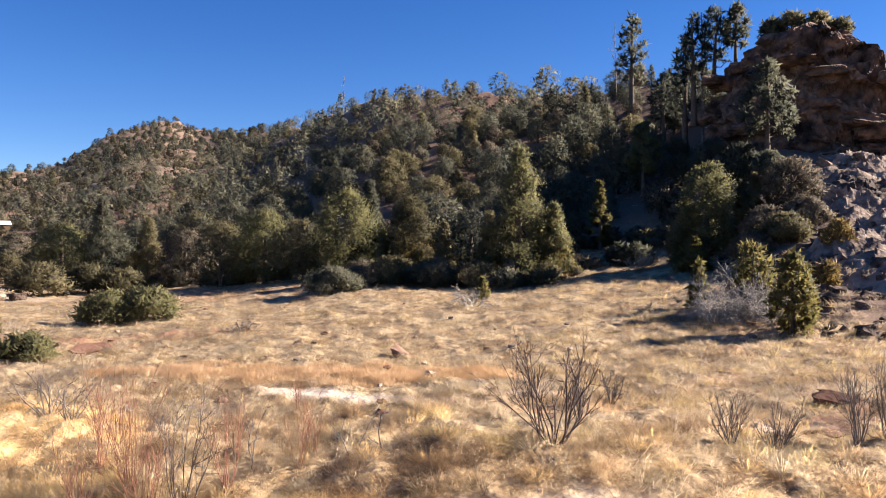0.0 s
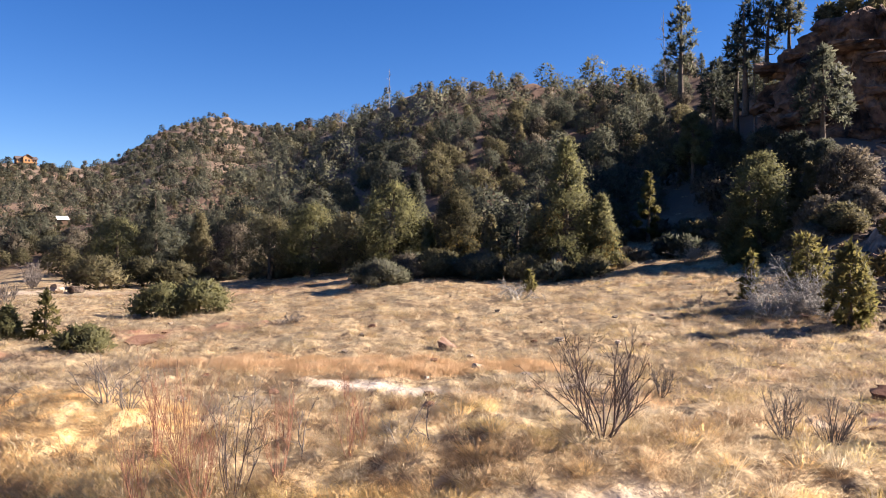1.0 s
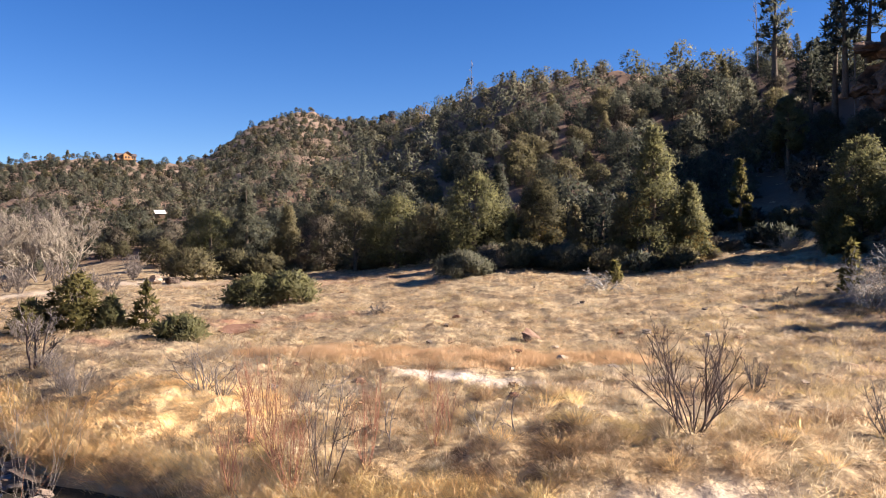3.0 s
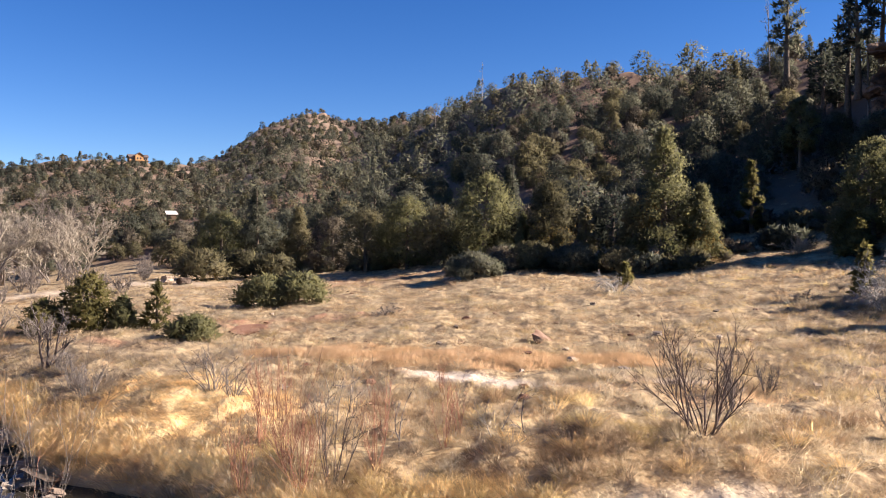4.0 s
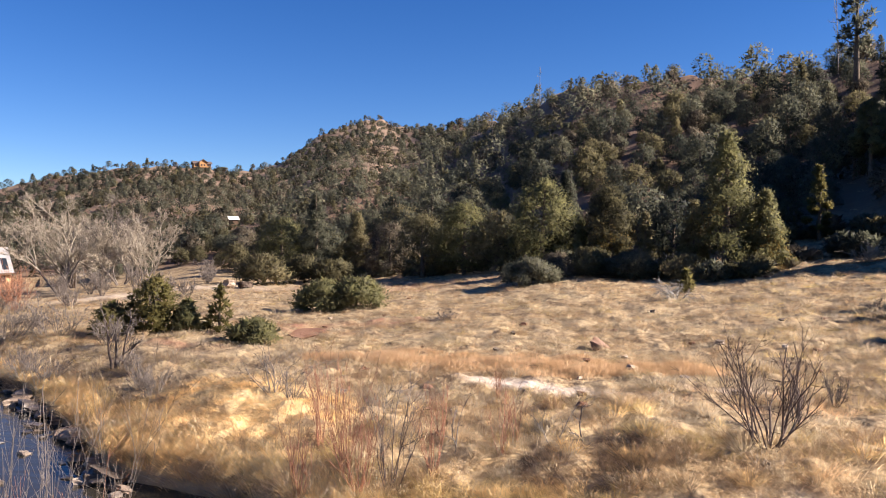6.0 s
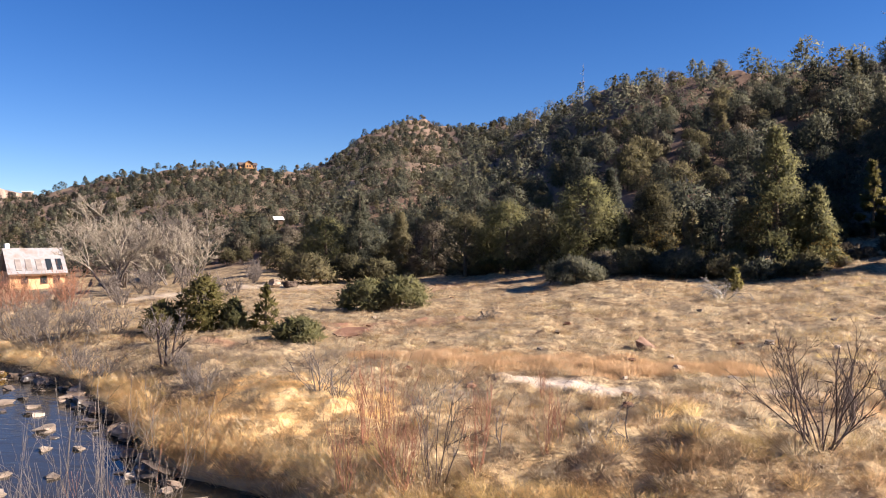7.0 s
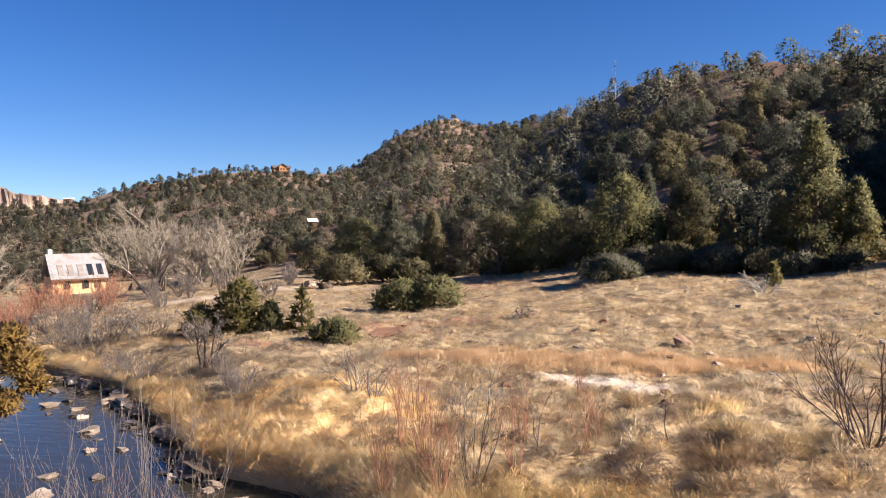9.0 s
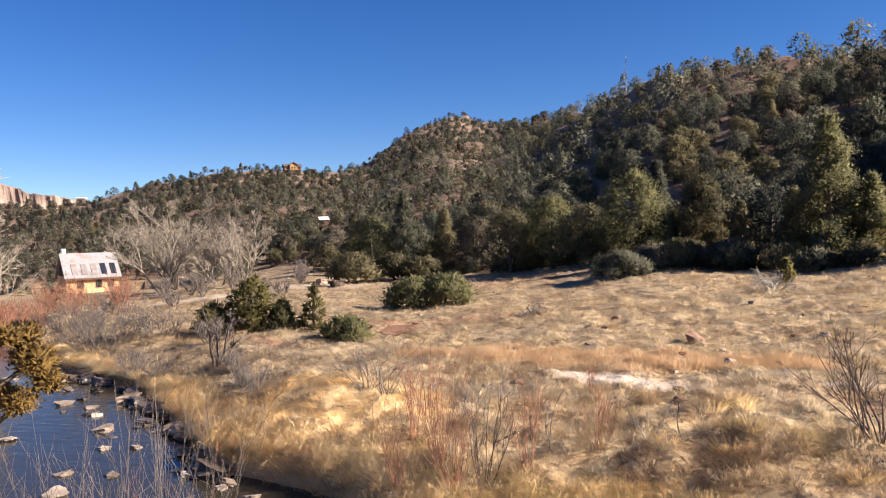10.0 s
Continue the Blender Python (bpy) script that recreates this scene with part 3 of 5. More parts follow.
def slab_mesh(name, material, seed, cuts=9):
    """A jointed sandstone block, one metre long, with broken edges and bedding steps."""
    bm = bmesh.new()
    bmesh.ops.create_cube(bm, size=1.0)
    bmesh.ops.subdivide_edges(bm, edges=bm.edges[:], cuts=cuts, use_grid_fill=True)
    rng = np.random.default_rng(seed)
    off = Vector(rng.uniform(-50, 50, 3))
    planes = [(Vector(unit(rng.normal(size=(1, 3)) * np.array([1, 1, 0.6]))[0]), rng.uniform(0.36, 0.52)) for _ in range(9)]
    for v in bm.verts:
        p = v.co.copy()
        for nrm, d in planes:
            over = p.dot(nrm) - d
            if over > 0:
                p -= nrm * over
        bed = math.floor((p.z + 0.5) * 4.0)
        inset = 1 + 0.16 * noise.cell(Vector((bed * 3.1, seed, 0))) + 0.10 * noise.cell(p * 3.2 + off)
        p.x, p.y = p.x * inset, p.y * inset
        p += 0.07 * Vector((noise.fractal(p * 2.5 + off, 0.8, 2.1, 4), noise.fractal(p * 2.5 - off, 0.8, 2.1, 4), noise.fractal(p * 2.5 + off * 2, 0.8, 2.1, 4)))
        p.z *= 0.55
        v.co = p
    me = bpy.data.meshes.new(name)
    bm.to_mesh(me)
    bm.free()
    for f in me.polygons:
        f.use_smooth = True
    me.set_sharp_from_angle(angle=radians(28))
    me.materials.append(material)
    return me


STONES = [slab_mesh("stone", M_STONE, 400 + i, 6) for i in range(5)]
WET = [slab_mesh("stone", M_WET, 410 + i, 6) for i in range(3)]
ROCKS = [slab_mesh("rock", M_ROCK, 420 + i, 6) for i in range(5)]
REDS = [slab_mesh("rock", M_REDROCK, 440 + i, 6) for i in range(4)]
SLABS = [slab_mesh("slab", M_ROCK, 460 + i) for i in range(6)]
LEDGES = [slab_mesh("ledge", M_CLIFF, 480 + i) for i in range(4)]


def cliff():
    """The sandstone bluff: a block with ledges, joints and a broken rim."""
    rng = np.random.default_rng(31)
    nu, nv = 300, 130
    c, ax, dp = np.array(polar(25.6, 62.0)), np.array((math.cos(radians(25.6)), -math.sin(radians(25.6)))), np.array(polar(25.6, 1.0))
    v = np.zeros((nv, nu, 3))
    for i in range(nu):
        th = 2 * math.pi * i / nu
        ct, st = math.cos(th), math.sin(th)
        # unseen rear added deeper and higher, so that its shadow fills the gully
        deep = 5.6 if st < 0 else 17.0
        rim = Vector((ct * 7.2, st * deep, 0))
        top = 18.3 + 0.8 * max(0.0, st) - 0.18 * max(0.0, ct * 7.2) ** 2 * (0.35 if st > 0.2 else 1.0) - 0.012 * min(0.0, ct * 7.2) ** 2 + 0.8 * noise.fractal(rim * 0.35, 0.9, 2.0, 3) + 0.25 * noise.cell(rim * 0.55)
        for j in range(nv):
            h = j / (nv - 1)
            if h < 0.84:
                q = h / 0.84
                z, s = 4.0 + q * (top - 4.9), 0.95 + 0.40 * (1 - q) ** 1.2
            else:
                q = (h - 0.84) / 0.16
                z, s = (top - 0.9 + 0.9 * math.sin(q * math.pi / 2)) * (1 - q * q) + 18.3 * q * q, 0.95 * max(0.0, math.cos(q * math.pi / 2)) ** 0.7
            p = Vector((ct * 7.2, st * deep, z))
            warp = Vector((noise.noise(p * 0.35), noise.noise(p * 0.35 + Vector((9, 0, 0))), noise.noise(p * 0.3 + Vector((0, 9, 0)))))
            b1 = noise.cell(Vector((p.x * 0.42, p.y * 0.42, p.z * 0.62)) + warp * 0.8)
            b2 = noise.cell(Vector((p.x * 1.1, p.y * 1.1, p.z * 1.7)) + warp * 1.6)
            bed = noise.cell(Vector((0.5, 0.5, (z + 0.8 * warp.x) * 0.9)))
            lump = noise.fractal(p * 0.2, 0.9, 2.0, 4)
            k = s + (0.75 * b1 + 0.22 * b2 + 0.45 * bed + 0.9 * lump + 0.15 * noise.fractal(p * 1.6, 0.8, 2.1, 3) - 0.9) / 7.5 * min(1.0, s * 1.3)
            g = c + ax * ct * 7.2 * k + dp * st * deep * k
            v[j, i] = (g[0], g[1], z + 0.18 * b2 + 0.2 * noise.fractal(p * 0.9 + Vector((7, 3, 1)), 0.8, 2.0, 3))
    i, j = np.meshgrid(np.arange(nv - 1), np.arange(nu), indexing="ij")
    p, q = i * nu + j, i * nu + (j + 1) % nu
    s = Soup()
    s.add(v, np.stack([np.stack([p, q, p + nu], -1), np.stack([q, q + nu, p + nu], -1)], 2))
    me = s.mesh("sandstone_bluff", M_CLIFF, True)
    me.set_sharp_from_angle(angle=radians(30))
    bluff = tagged(new("sandstone_bluff"), "dark weathered sandstone bluff with ledges and cracks", "cliff")
    part("rock_face", me, bluff)
    for k in range(26):
        th = radians(rng.uniform(185, 350))
        z = rng.choice([8.4, 9.6, 10.8, 12.4, 14.0, 15.6]) + rng.normal() * 0.25
        wide = 0.93 + 0.38 * (1 - (z - 4) / 14) ** 1.2
        g = c + ax * math.cos(th) * 7.2 * wide + dp * math.sin(th) * 5.6 * wide
        ob = part("ledge", LEDGES[rng.integers(4)], bluff)
        size = rng.uniform(1.2, 2.8)
        ob.matrix_basis = pose(g[0], g[1], z, rng.normal() * 4, rng.normal() * 4, -25.6 + math.degrees(th) + 90 + rng.normal() * 14) @ Matrix.Diagonal((size * 1.5, size * 0.7, size * rng.uniform(0.4, 0.8), 1))
    for _ in range(16):
        az, r = rng.uniform(23.5, 33.5), rng.uniform(29, 55)
        if az < 25.5 and r < 33:
            continue
        x, y = polar(az, r)
        size = rng.uniform(0.35, 1.25) * (0.6 if r < 32 else 1.0)
        ob = new("rock_outcrop", SLABS[rng.integers(6)])
        ob.matrix_basis = pose(x, y, ground_z(x, y) + 0.06 * size, rng.normal() * 12, -10 + rng.normal() * 12, 115 + rng.normal() * 50) @ Matrix.Diagonal((size * 1.2, size, size * 1.1, 1))
        tagged(ob, "pale grey broken sandstone ledge below the bluff", "rock", "ledges below the bluff")
    for _ in range(90):
        az, r = rng.uniform(20.5, 32.5), rng.uniform(25, 38)
        x, y = polar(az, r)
        place_rock(SLABS if rng.uniform() < 0.5 else ROCKS if rng.uniform() < 0.6 else REDS, "talus_rock", "small weathered rock on the stony slope", x, y, rng.uniform(0.12, 0.42) * (1.6 if r > 33 else 0.8), rng, group="rocks of the stony slope")

    # broken stone between the ledges
    bits, soup = [slab_mesh("rubble", M_ROCK, 500 + i, 1) for i in range(6)], Soup()
    shapes = []
    for me in bits:
        me.calc_loop_triangles()
        shapes.append((np.array([q.co[:] for q in me.vertices]), np.array([t.vertices[:] for t in me.loop_triangles])))
        bpy.data.meshes.remove(me)
    az, r = np.radians(rng.uniform(19.5, 34, 1500)), rng.uniform(25, 44, 1500)
    x, y = np.sin(az) * r, np.cos(az) * r
    near = (rng.uniform(size=1500) < np.clip(0.35 + 0.8 * waves(x, y, 71, 4.0, 3) + 0.05 * (np.degrees(az) - 24), 0.04, 1) * np.clip((r - 25) / 7, 0.1, 1))
    for px, py, pz in zip(x[near], y[near], height(x[near], y[near])):
        v, f = shapes[rng.integers(6)]
        size = 0.10 + 0.42 * rng.uniform() ** 2.2
        m = pose(0, 0, 0, rng.normal() * 16, rng.normal() * 16, rng.uniform(0, 360)).to_3x3()
        soup.add((v * np.array([1.5, 1.0, 1.1]) * size) @ np.array(m).T + np.array([px, py, pz + 0.05 * size]), f)
    tagged(new("rubble", soup.mesh("rubble", M_ROCK)), "broken grey-brown stone littering the slope below the bluff", "rubble", kind="stuff")


def rock_slope():
    """Bare bedrock shelving down from the bluff: tilted beds broken by joints, with soil in the hollows."""
    na, nr = 190, 150
    az, r = np.meshgrid(np.linspace(21.5, 36, na), np.linspace(28.5, 57, nr), indexing="xy")
    x, y = np.sin(np.radians(az)) * r, np.cos(np.radians(az)) * r
    z = height(x, y)
    inside = smooth(0, 1.8, az - 24.7 - 0.9 * waves(x, y, 91, 7, 3)) * smooth(0, 3.5, r - 31.5 - 2.2 * waves(x, y, 92, 6, 3) + 0.45 * (az - 25))
    v, beds = np.zeros((nr, na, 3)), np.zeros((nr, na), dtype=int)
    for j in range(nr):
        for i in range(na):
            p = Vector((x[j, i], y[j, i], z[j, i]))
            warp = Vector((noise.noise(p * 0.5), noise.noise(p * 0.5 + Vector((7, 0, 0))), noise.noise(p * 0.5 + Vector((0, 7, 0)))))
            bed = p.z * 1.15 + p.x * 0.20 + 0.10 * p.y + 0.9 * warp.x
            step = (bed % 1.0) ** 2.2
            joint = noise.cell(Vector((p.x * 0.55, p.y * 0.42, math.floor(bed) * 1.7)) + warp * 0.9)
            rough = noise.fractal(p * 1.3, 0.8, 2.1, 4)
            lift = 0.16 + 0.40 * step + 0.10 * joint + 0.11 * rough + 0.35 * noise.fractal(p * 0.3, 0.9, 2, 3)
            beds[j, i] = math.floor(bed) // 2
            v[j, i] = (p.x, p.y, p.z + lift * inside[j, i] - 0.35 * (1 - inside[j, i]))
    i, j = np.meshgrid(np.arange(nr - 1), np.arange(na - 1), indexing="ij")
    p = i * na + j
    faces = np.stack([np.stack([p, p + 1, p + na], -1), np.stack([p + 1, p + na + 1, p + na], -1)], 2).reshape(-1, 3)
    flat, owner = v.reshape(-1, 3), beds.ravel()[faces[:, 0]]
    root = tagged(new("rock_slope"), "pale grey shelving sandstone bedrock below the bluff", "rock")
    for bed in np.unique(owner):
        used, f = np.unique(faces[owner == bed], return_inverse=True)
        s = Soup()
        s.add(flat[used], f.reshape(-1, 3))
        me = s.mesh("shelf", M_ROCK, True)
        me.set_sharp_from_angle(angle=radians(32))
        part("shelf", me, root)


cliff()
rock_slope()


# ---- woody plants ----
def tubes(soup, pts, radii, sides=3):
    """Many branches at once: pts n x k x 3, radii n x k."""
    n, k, _ = pts.shape
    d = unit(np.gradient(pts, axis=1))
    a = unit(np.cross(d, np.array([0.31, 0.37, 0.88])))
    b = np.cross(d, a)
    ang = np.arange(sides) * 2 * math.pi / sides
    ring = pts[:, :, None] + radii[:, :, None, None] * (np.cos(ang)[:, None] * a[:, :, None] + np.sin(ang)[:, None] * b[:, :, None])
    nn, i, j = np.meshgrid(np.arange(n), np.arange(k - 1), np.arange(sides), indexing="ij")
    p, q = nn * k * sides + i * sides + j, nn * k * sides + i * sides + (j + 1) % sides
    soup.add(ring, np.stack([np.stack([p, q, p + sides], -1), np.stack([q, q + sides, p + sides], -1)], -2))


def grow(base, way, length, radius, levels, rng, bend=0.18, up=0.12, k=6):
    """Levels of branches: (children per branch, length ratio, spread, radius ratio). Returns points and radii for each level."""
    out = []
    base, way = np.asarray(base, float), unit(np.asarray(way, float))
    length, radius = np.asarray(length, float), np.asarray(radius, float)
    for level in range(len(levels) + 1):
        n = len(base)
        step = length[:, None] / (k - 1)
        pts, d = [base], way
        for _ in range(k - 1):
            d = unit(d + bend * rng.normal(size=(n, 3)) + np.array([0, 0, up]))
            pts.append(pts[-1] + d * step)
        pts = np.stack(pts, 1)
        rad = radius[:, None] * np.linspace(1, 0.3, k)[None]
        out.append((pts, rad))
        if level == len(levels):
            break
        m, ratio, spread, thin = levels[level]
        idx = np.repeat(np.arange(n), m)
        t = rng.uniform(0.25, 0.98, len(idx)) * (k - 1)
        i0 = np.minimum(t.astype(int), k - 2)
        fr = (t - i0)[:, None]
        base = pts[idx, i0] * (1 - fr) + pts[idx, i0 + 1] * fr
        way = unit(unit(pts[idx, i0 + 1] - pts[idx, i0]) + spread * rng.normal(size=(len(idx), 3)))
        length = length[idx] * ratio * rng.uniform(0.6, 1.25, len(idx)) * (1.15 - 0.5 * t / (k - 1))
        radius = radius[idx] * thin
    return out


def woody(name, label, category, h, w, stems, levels, radius, material, seed, at, group="", twig=None, bend=0.13, up=0.10, base=0.07):
    """A leafless bush: stems, and the twigs on them."""
    rng = np.random.default_rng(seed)
    a = rng.uniform(0, 6.28, stems)
    lean = np.sqrt(rng.uniform(0.02, 1, stems)) * 0.5 * w / h
    way = np.stack([np.cos(a) * lean, np.sin(a) * lean, np.ones(stems)], 1)
    foot = np.stack([np.cos(a) * w * base * rng.uniform(0.2, 1, stems), np.sin(a) * w * base * rng.uniform(0.2, 1, stems), np.full(stems, -0.05)], 1)
    out = grow(foot, way, h * rng.uniform(0.65, 1.1, stems), radius * rng.uniform(0.6, 1.15, stems), levels, rng, bend, up)
    root = tagged(new(name), label, category, group)
    dist = np.hypot(at[0], at[1])
    rest = list(out[1:])
    if dist < 24:
        for pts, rad in zip(*out[0]):
            s = Soup()
            tubes(s, pts[None], rad[None], 5)
            part("stem", s.mesh("stem", material, True), root)
    else:
        rest = list(out)
    s = Soup()
    for pts, rad in rest:
        pick = [0, 5] if pts is rest[-1][0] and dist > 24 else [0, 2, 5]
        tubes(s, pts[:, pick], np.maximum(rad[:, pick], 0.0009 if dist < 6 else 0.0018 * max(1.0, dist / 14)), 3)
    if s.n:
        tagged(part("brushwood", s.mesh("brushwood", twig or material, True), root), kind="stuff")
    root.matrix_basis = pose(*at, ground_z(*at))
    return root


woody("bare_shrub", "leafless dark-stemmed shrub standing in dry grass", "shrub", 1.5, 1.75, 16, [(7, 0.40, 0.40, 0.42), (5, 0.5, 0.5, 0.6)], 0.018, M_DARKTWIG, 501, (1.62, 11.75), twig=M_DARKTWIG, up=0.07, bend=0.16, base=0.12)
for i, (x, y, h, w) in enumerate([(4.45, 12.2, 0.85, 0.8), (5.15, 12.2, 0.8, 0.75), (6.5, 12.4, 1.15, 0.7), (6.95, 12.3, 1.2, 0.6), (2.3, 13.4, 0.8, 0.7), (3.3, 15.5, 0.6, 0.6)]):
    woody("bare_shrub", "thin grey leafless shrub in dry grass", "shrub", h, w, 14, [(6, 0.4, 0.5, 0.5), (3, 0.5, 0.6, 0.7)], 0.010, M_TWIG, 510 + i, (x, y), "grey shrubs of the meadow")
woody("willow_shrub", "leafless shrub with dark crooked stems among red shoots", "shrub", 1.6, 1.9, 8, [(7, 0.45, 0.45, 0.5), (5, 0.5, 0.5, 0.6)], 0.0105, M_DARKTWIG, 530, (-3.55, 10.7), twig=M_TWIG)
for i, (x, y, h, w, n) in enumerate([(-4.35, 11.0, 1.5, 0.8, 22), (-3.9, 10.4, 1.3, 0.9, 20), (-5.0, 11.6, 1.35, 0.6, 14), (-3.0, 11.0, 1.2, 0.6, 12), (-4.7, 10.2, 1.1, 0.7, 14), (-2.1, 11.6, 0.95, 0.5, 8), (-1.95, 12.1, 0.85, 0.4, 7), (-3.2, 12.2, 1.0, 0.5, 9), (-2.75, 15.0, 0.6, 0.3, 9)]):
    woody("red_willow", "upright reddish leafless willow shoots", "shrub", h, w * 1.25, n, [(4, 0.4, 0.3, 0.55), (1, 0.5, 0.35, 0.8)], 0.0058, M_REDTWIG, 540 + i, (x, y), "red willow shoots", bend=0.09, up=0.08)
for i, (x, y, h, w, n) in enumerate([(-7.0, 14.0, 0.95, 1.7, 12), (-6.3, 13.4, 0.75, 1.2, 8), (-1.35, 11.8, 0.95, 1.0, 2), (-2.85, 11.7, 0.9, 0.8, 2), (-0.9, 12.0, 0.7, 0.9, 2)]):
    woody("bare_shrub", "grey crooked leafless shrub in dry grass", "shrub", h, w, n, [(4, 0.45, 0.6, 0.5), (3, 0.5, 0.6, 0.7)], 0.012, M_TWIG, 560 + i, (x, y), "crooked shrubs of the meadow", bend=0.22, up=0.04)
# left end of the meadow
woody("bare_tree", "small leafless tree with a dark forked trunk", "tree", 1.5, 1.5, 4, [(7, 0.5, 0.45, 0.5), (5, 0.5, 0.55, 0.6), (3, 0.5, 0.6, 0.7)], 0.04, M_DARKTWIG, 580, (-13.1, 17.4), twig=M_TWIG, up=0.05)
for i, (x, y, h, w) in enumerate([(-10.3, 15.0, 0.62, 1.1), (-10.9, 15.4, 0.5, 0.8), (-16.5, 18.2, 0.75, 1.4), (-16.0, 17.6, 0.6, 1.0), (-14.6, 16.9, 0.7, 0.9), (-12.0, 16.6, 0.5, 0.8), (-15.3, 20.2, 0.8, 1.2)]):
    woody("bare_shrub", "low rounded grey-brown leafless shrub", "shrub", h, w, 26, [(5, 0.45, 0.45, 0.6), (3, 0.5, 0.5, 0.8)], 0.009, M_TWIG, 590 + i, (x, y), "low shrubs near the stream", base=0.22)
for i, (x, y, h, w) in enumerate([(-20.0, 20.8, 1.6, 3.2), (-22.2, 22.0, 1.4, 2.8), (-18.6, 21.8, 1.1, 2.2)]):
    woody("streamside_brush", "tall brown twiggy brush on the stream bank", "shrub", h, w, 34, [(6, 0.4, 0.4, 0.6), (4, 0.5, 0.5, 0.8)], 0.013, M_TWIG, 600 + i, (x, y), "brush on the stream bank", twig=M_TWIG, bend=0.2, base=0.26)
rng_b = np.random.default_rng(61)
for i in range(16):
    az, r = rng_b.uniform(-51, -42.5), rng_b.uniform(38, 62)
    woody("red_willow", "thicket of reddish leafless willow shoots", "shrub", rng_b.uniform(1.3, 2.1), rng_b.uniform(2.2, 3.4), 34, [(4, 0.4, 0.35, 0.7), (2, 0.5, 0.4, 0.9)], 0.011, M_REDTWIG, 620 + i, polar(az, r), "red willow thicket")
for i in range(14):
    az, r = rng_b.uniform(-44, -30), rng_b.uniform(38, 66)
    woody("bare_shrub", "grey-brown leafless brush at the field's edge", "shrub", rng_b.uniform(0.9, 1.8), rng_b.uniform(1.5, 2.6), 24, [(5, 0.4, 0.4, 0.7), (3, 0.5, 0.5, 0.9)], 0.016, M_TWIG, 640 + i, polar(az, r), "brush at the field's edge")
# bleached dead brush; the last two, flat and grey, stand in for tree shadows
for i, (x, y, h, w, n) in enumerate([(1.25, 32.6, 0.95, 1.7, 16), (9.8, 26.4, 1.9, 3.4, 44), (10.6, 25.4, 1.5, 2.6, 30), (-6.9, 27.3, 0.55, 1.9, 22), (10.0, 31.0, 0.8, 1.4, 14), (9.0, 26.0, 1.2, 2.4, 26), (7.4, 28.6, 0.4, 2.2, 22), (6.6, 26.6, 0.32, 2.0, 20)]):
    woody("dead_brush", "bleached grey heap of dead branches, the lowest in place of shade", "dead brush", h, w, n, [(6, 0.5, 0.7, 0.55), (3, 0.5, 0.7, 0.7)], 0.022, M_BLEACHED if i != 3 and i < 6 else M_TWIG, 660 + i, (x, y), "dead brush", bend=0.25, up=-0.06)


for i, (az, r, h) in enumerate([(-7.2, 158, 9.0), (12.4, 92, 9.5), (18.2, 62, 11.0), (-10.6, 150, 6.5)]):
    woody("dead_snag", "tall dead grey tree trunk standing on the slope", "dead tree", h, 0.8, 1, [(16, 0.14, 0.9, 0.3), (3, 0.5, 0.6, 0.6)], 0.11, M_TWIG, 720 + i, polar(az, r), "dead snags on the slope", bend=0.02, up=0.15)
for i, (az, r, h, w, m) in enumerate([(-0.4, 43.5, 1.5, 3.0, M_TWIG), (-3.2, 45.5, 1.2, 2.6, M_TWIG), (1.8, 42.5, 1.1, 2.2, M_BLEACHED), (14.0, 42.0, 1.0, 1.8, M_PALETWIG), (-7.6, 44.0, 1.2, 2.4, M_DARKTWIG)]):
    woody("dead_brush", "tangled grey dead brush at the wood's edge", "dead brush", h, w, 26, [(6, 0.5, 0.6, 0.6), (3, 0.5, 0.6, 0.8)], 0.02, m, 740 + i, polar(az, r), "dead brush at the wood's edge", bend=0.2, up=-0.02)


def bare_tree(x, y, h, w, seed, material):
    """A leafless cottonwood: forked trunk, limbs, and a haze of twigs."""
    rng = np.random.default_rng(seed)
    n = 4
    a = rng.uniform(0, 6.28, n)
    way = np.stack([np.cos(a) * 0.55, np.sin(a) * 0.55, np.ones(n)], 1)
    base = np.stack([np.cos(a) * 0.2, np.sin(a) * 0.2, np.full(n, -0.1)], 1)
    out = grow(base, way, h * rng.uniform(0.5, 0.75, n), np.full(n, 0.0115 * h), [(6, 0.62, 0.5, 0.5), (6, 0.6, 0.5, 0.5), (6, 0.55, 0.55, 0.5), (6, 0.62, 0.6, 0.8)], rng, 0.12, 0.09)
    root = tagged(new("cottonwood"), "large leafless cottonwood with pale grey branches", "tree", "bare cottonwoods")
    for title, (lp, lr), sides, m in (("trunk", out[0], 7, M_TWIG), ("limb", out[1], 5, material)):
        for pts, rad in zip(lp, lr):
            s = Soup()
            tubes(s, pts[None], rad[None], sides)
            part(title, s.mesh(title, m, True), root)
    s = Soup()
    for pts, rad in out[2:]:
        pick = [0, 5] if pts is out[-1][0] else [0, 2, 5]
        tubes(s, pts[:, pick], np.maximum(rad[:, pick], 0.0105), 3)
    tagged(part("brushwood", s.mesh("brushwood", material, True), root), kind="stuff")
    root.matrix_basis = pose(x, y, ground_z(x, y)) @ Matrix.Diagonal((w / h, w / h, 1, 1))


for i, (az, r, h, w) in enumerate([(-40.0, 74, 8.8, 11.0), (-37.8, 80, 8.6, 10.0), (-35.0, 66, 6.2, 6.5), (-50.4, 42, 8.6, 9.0), (-39.2, 86, 9.4, 11.0), (-36.4, 72, 5.4, 6.5)]):
    bare_tree(*polar(az, r), h, w, 700 + i, M_PALETWIG if i != 1 else M_TWIG)


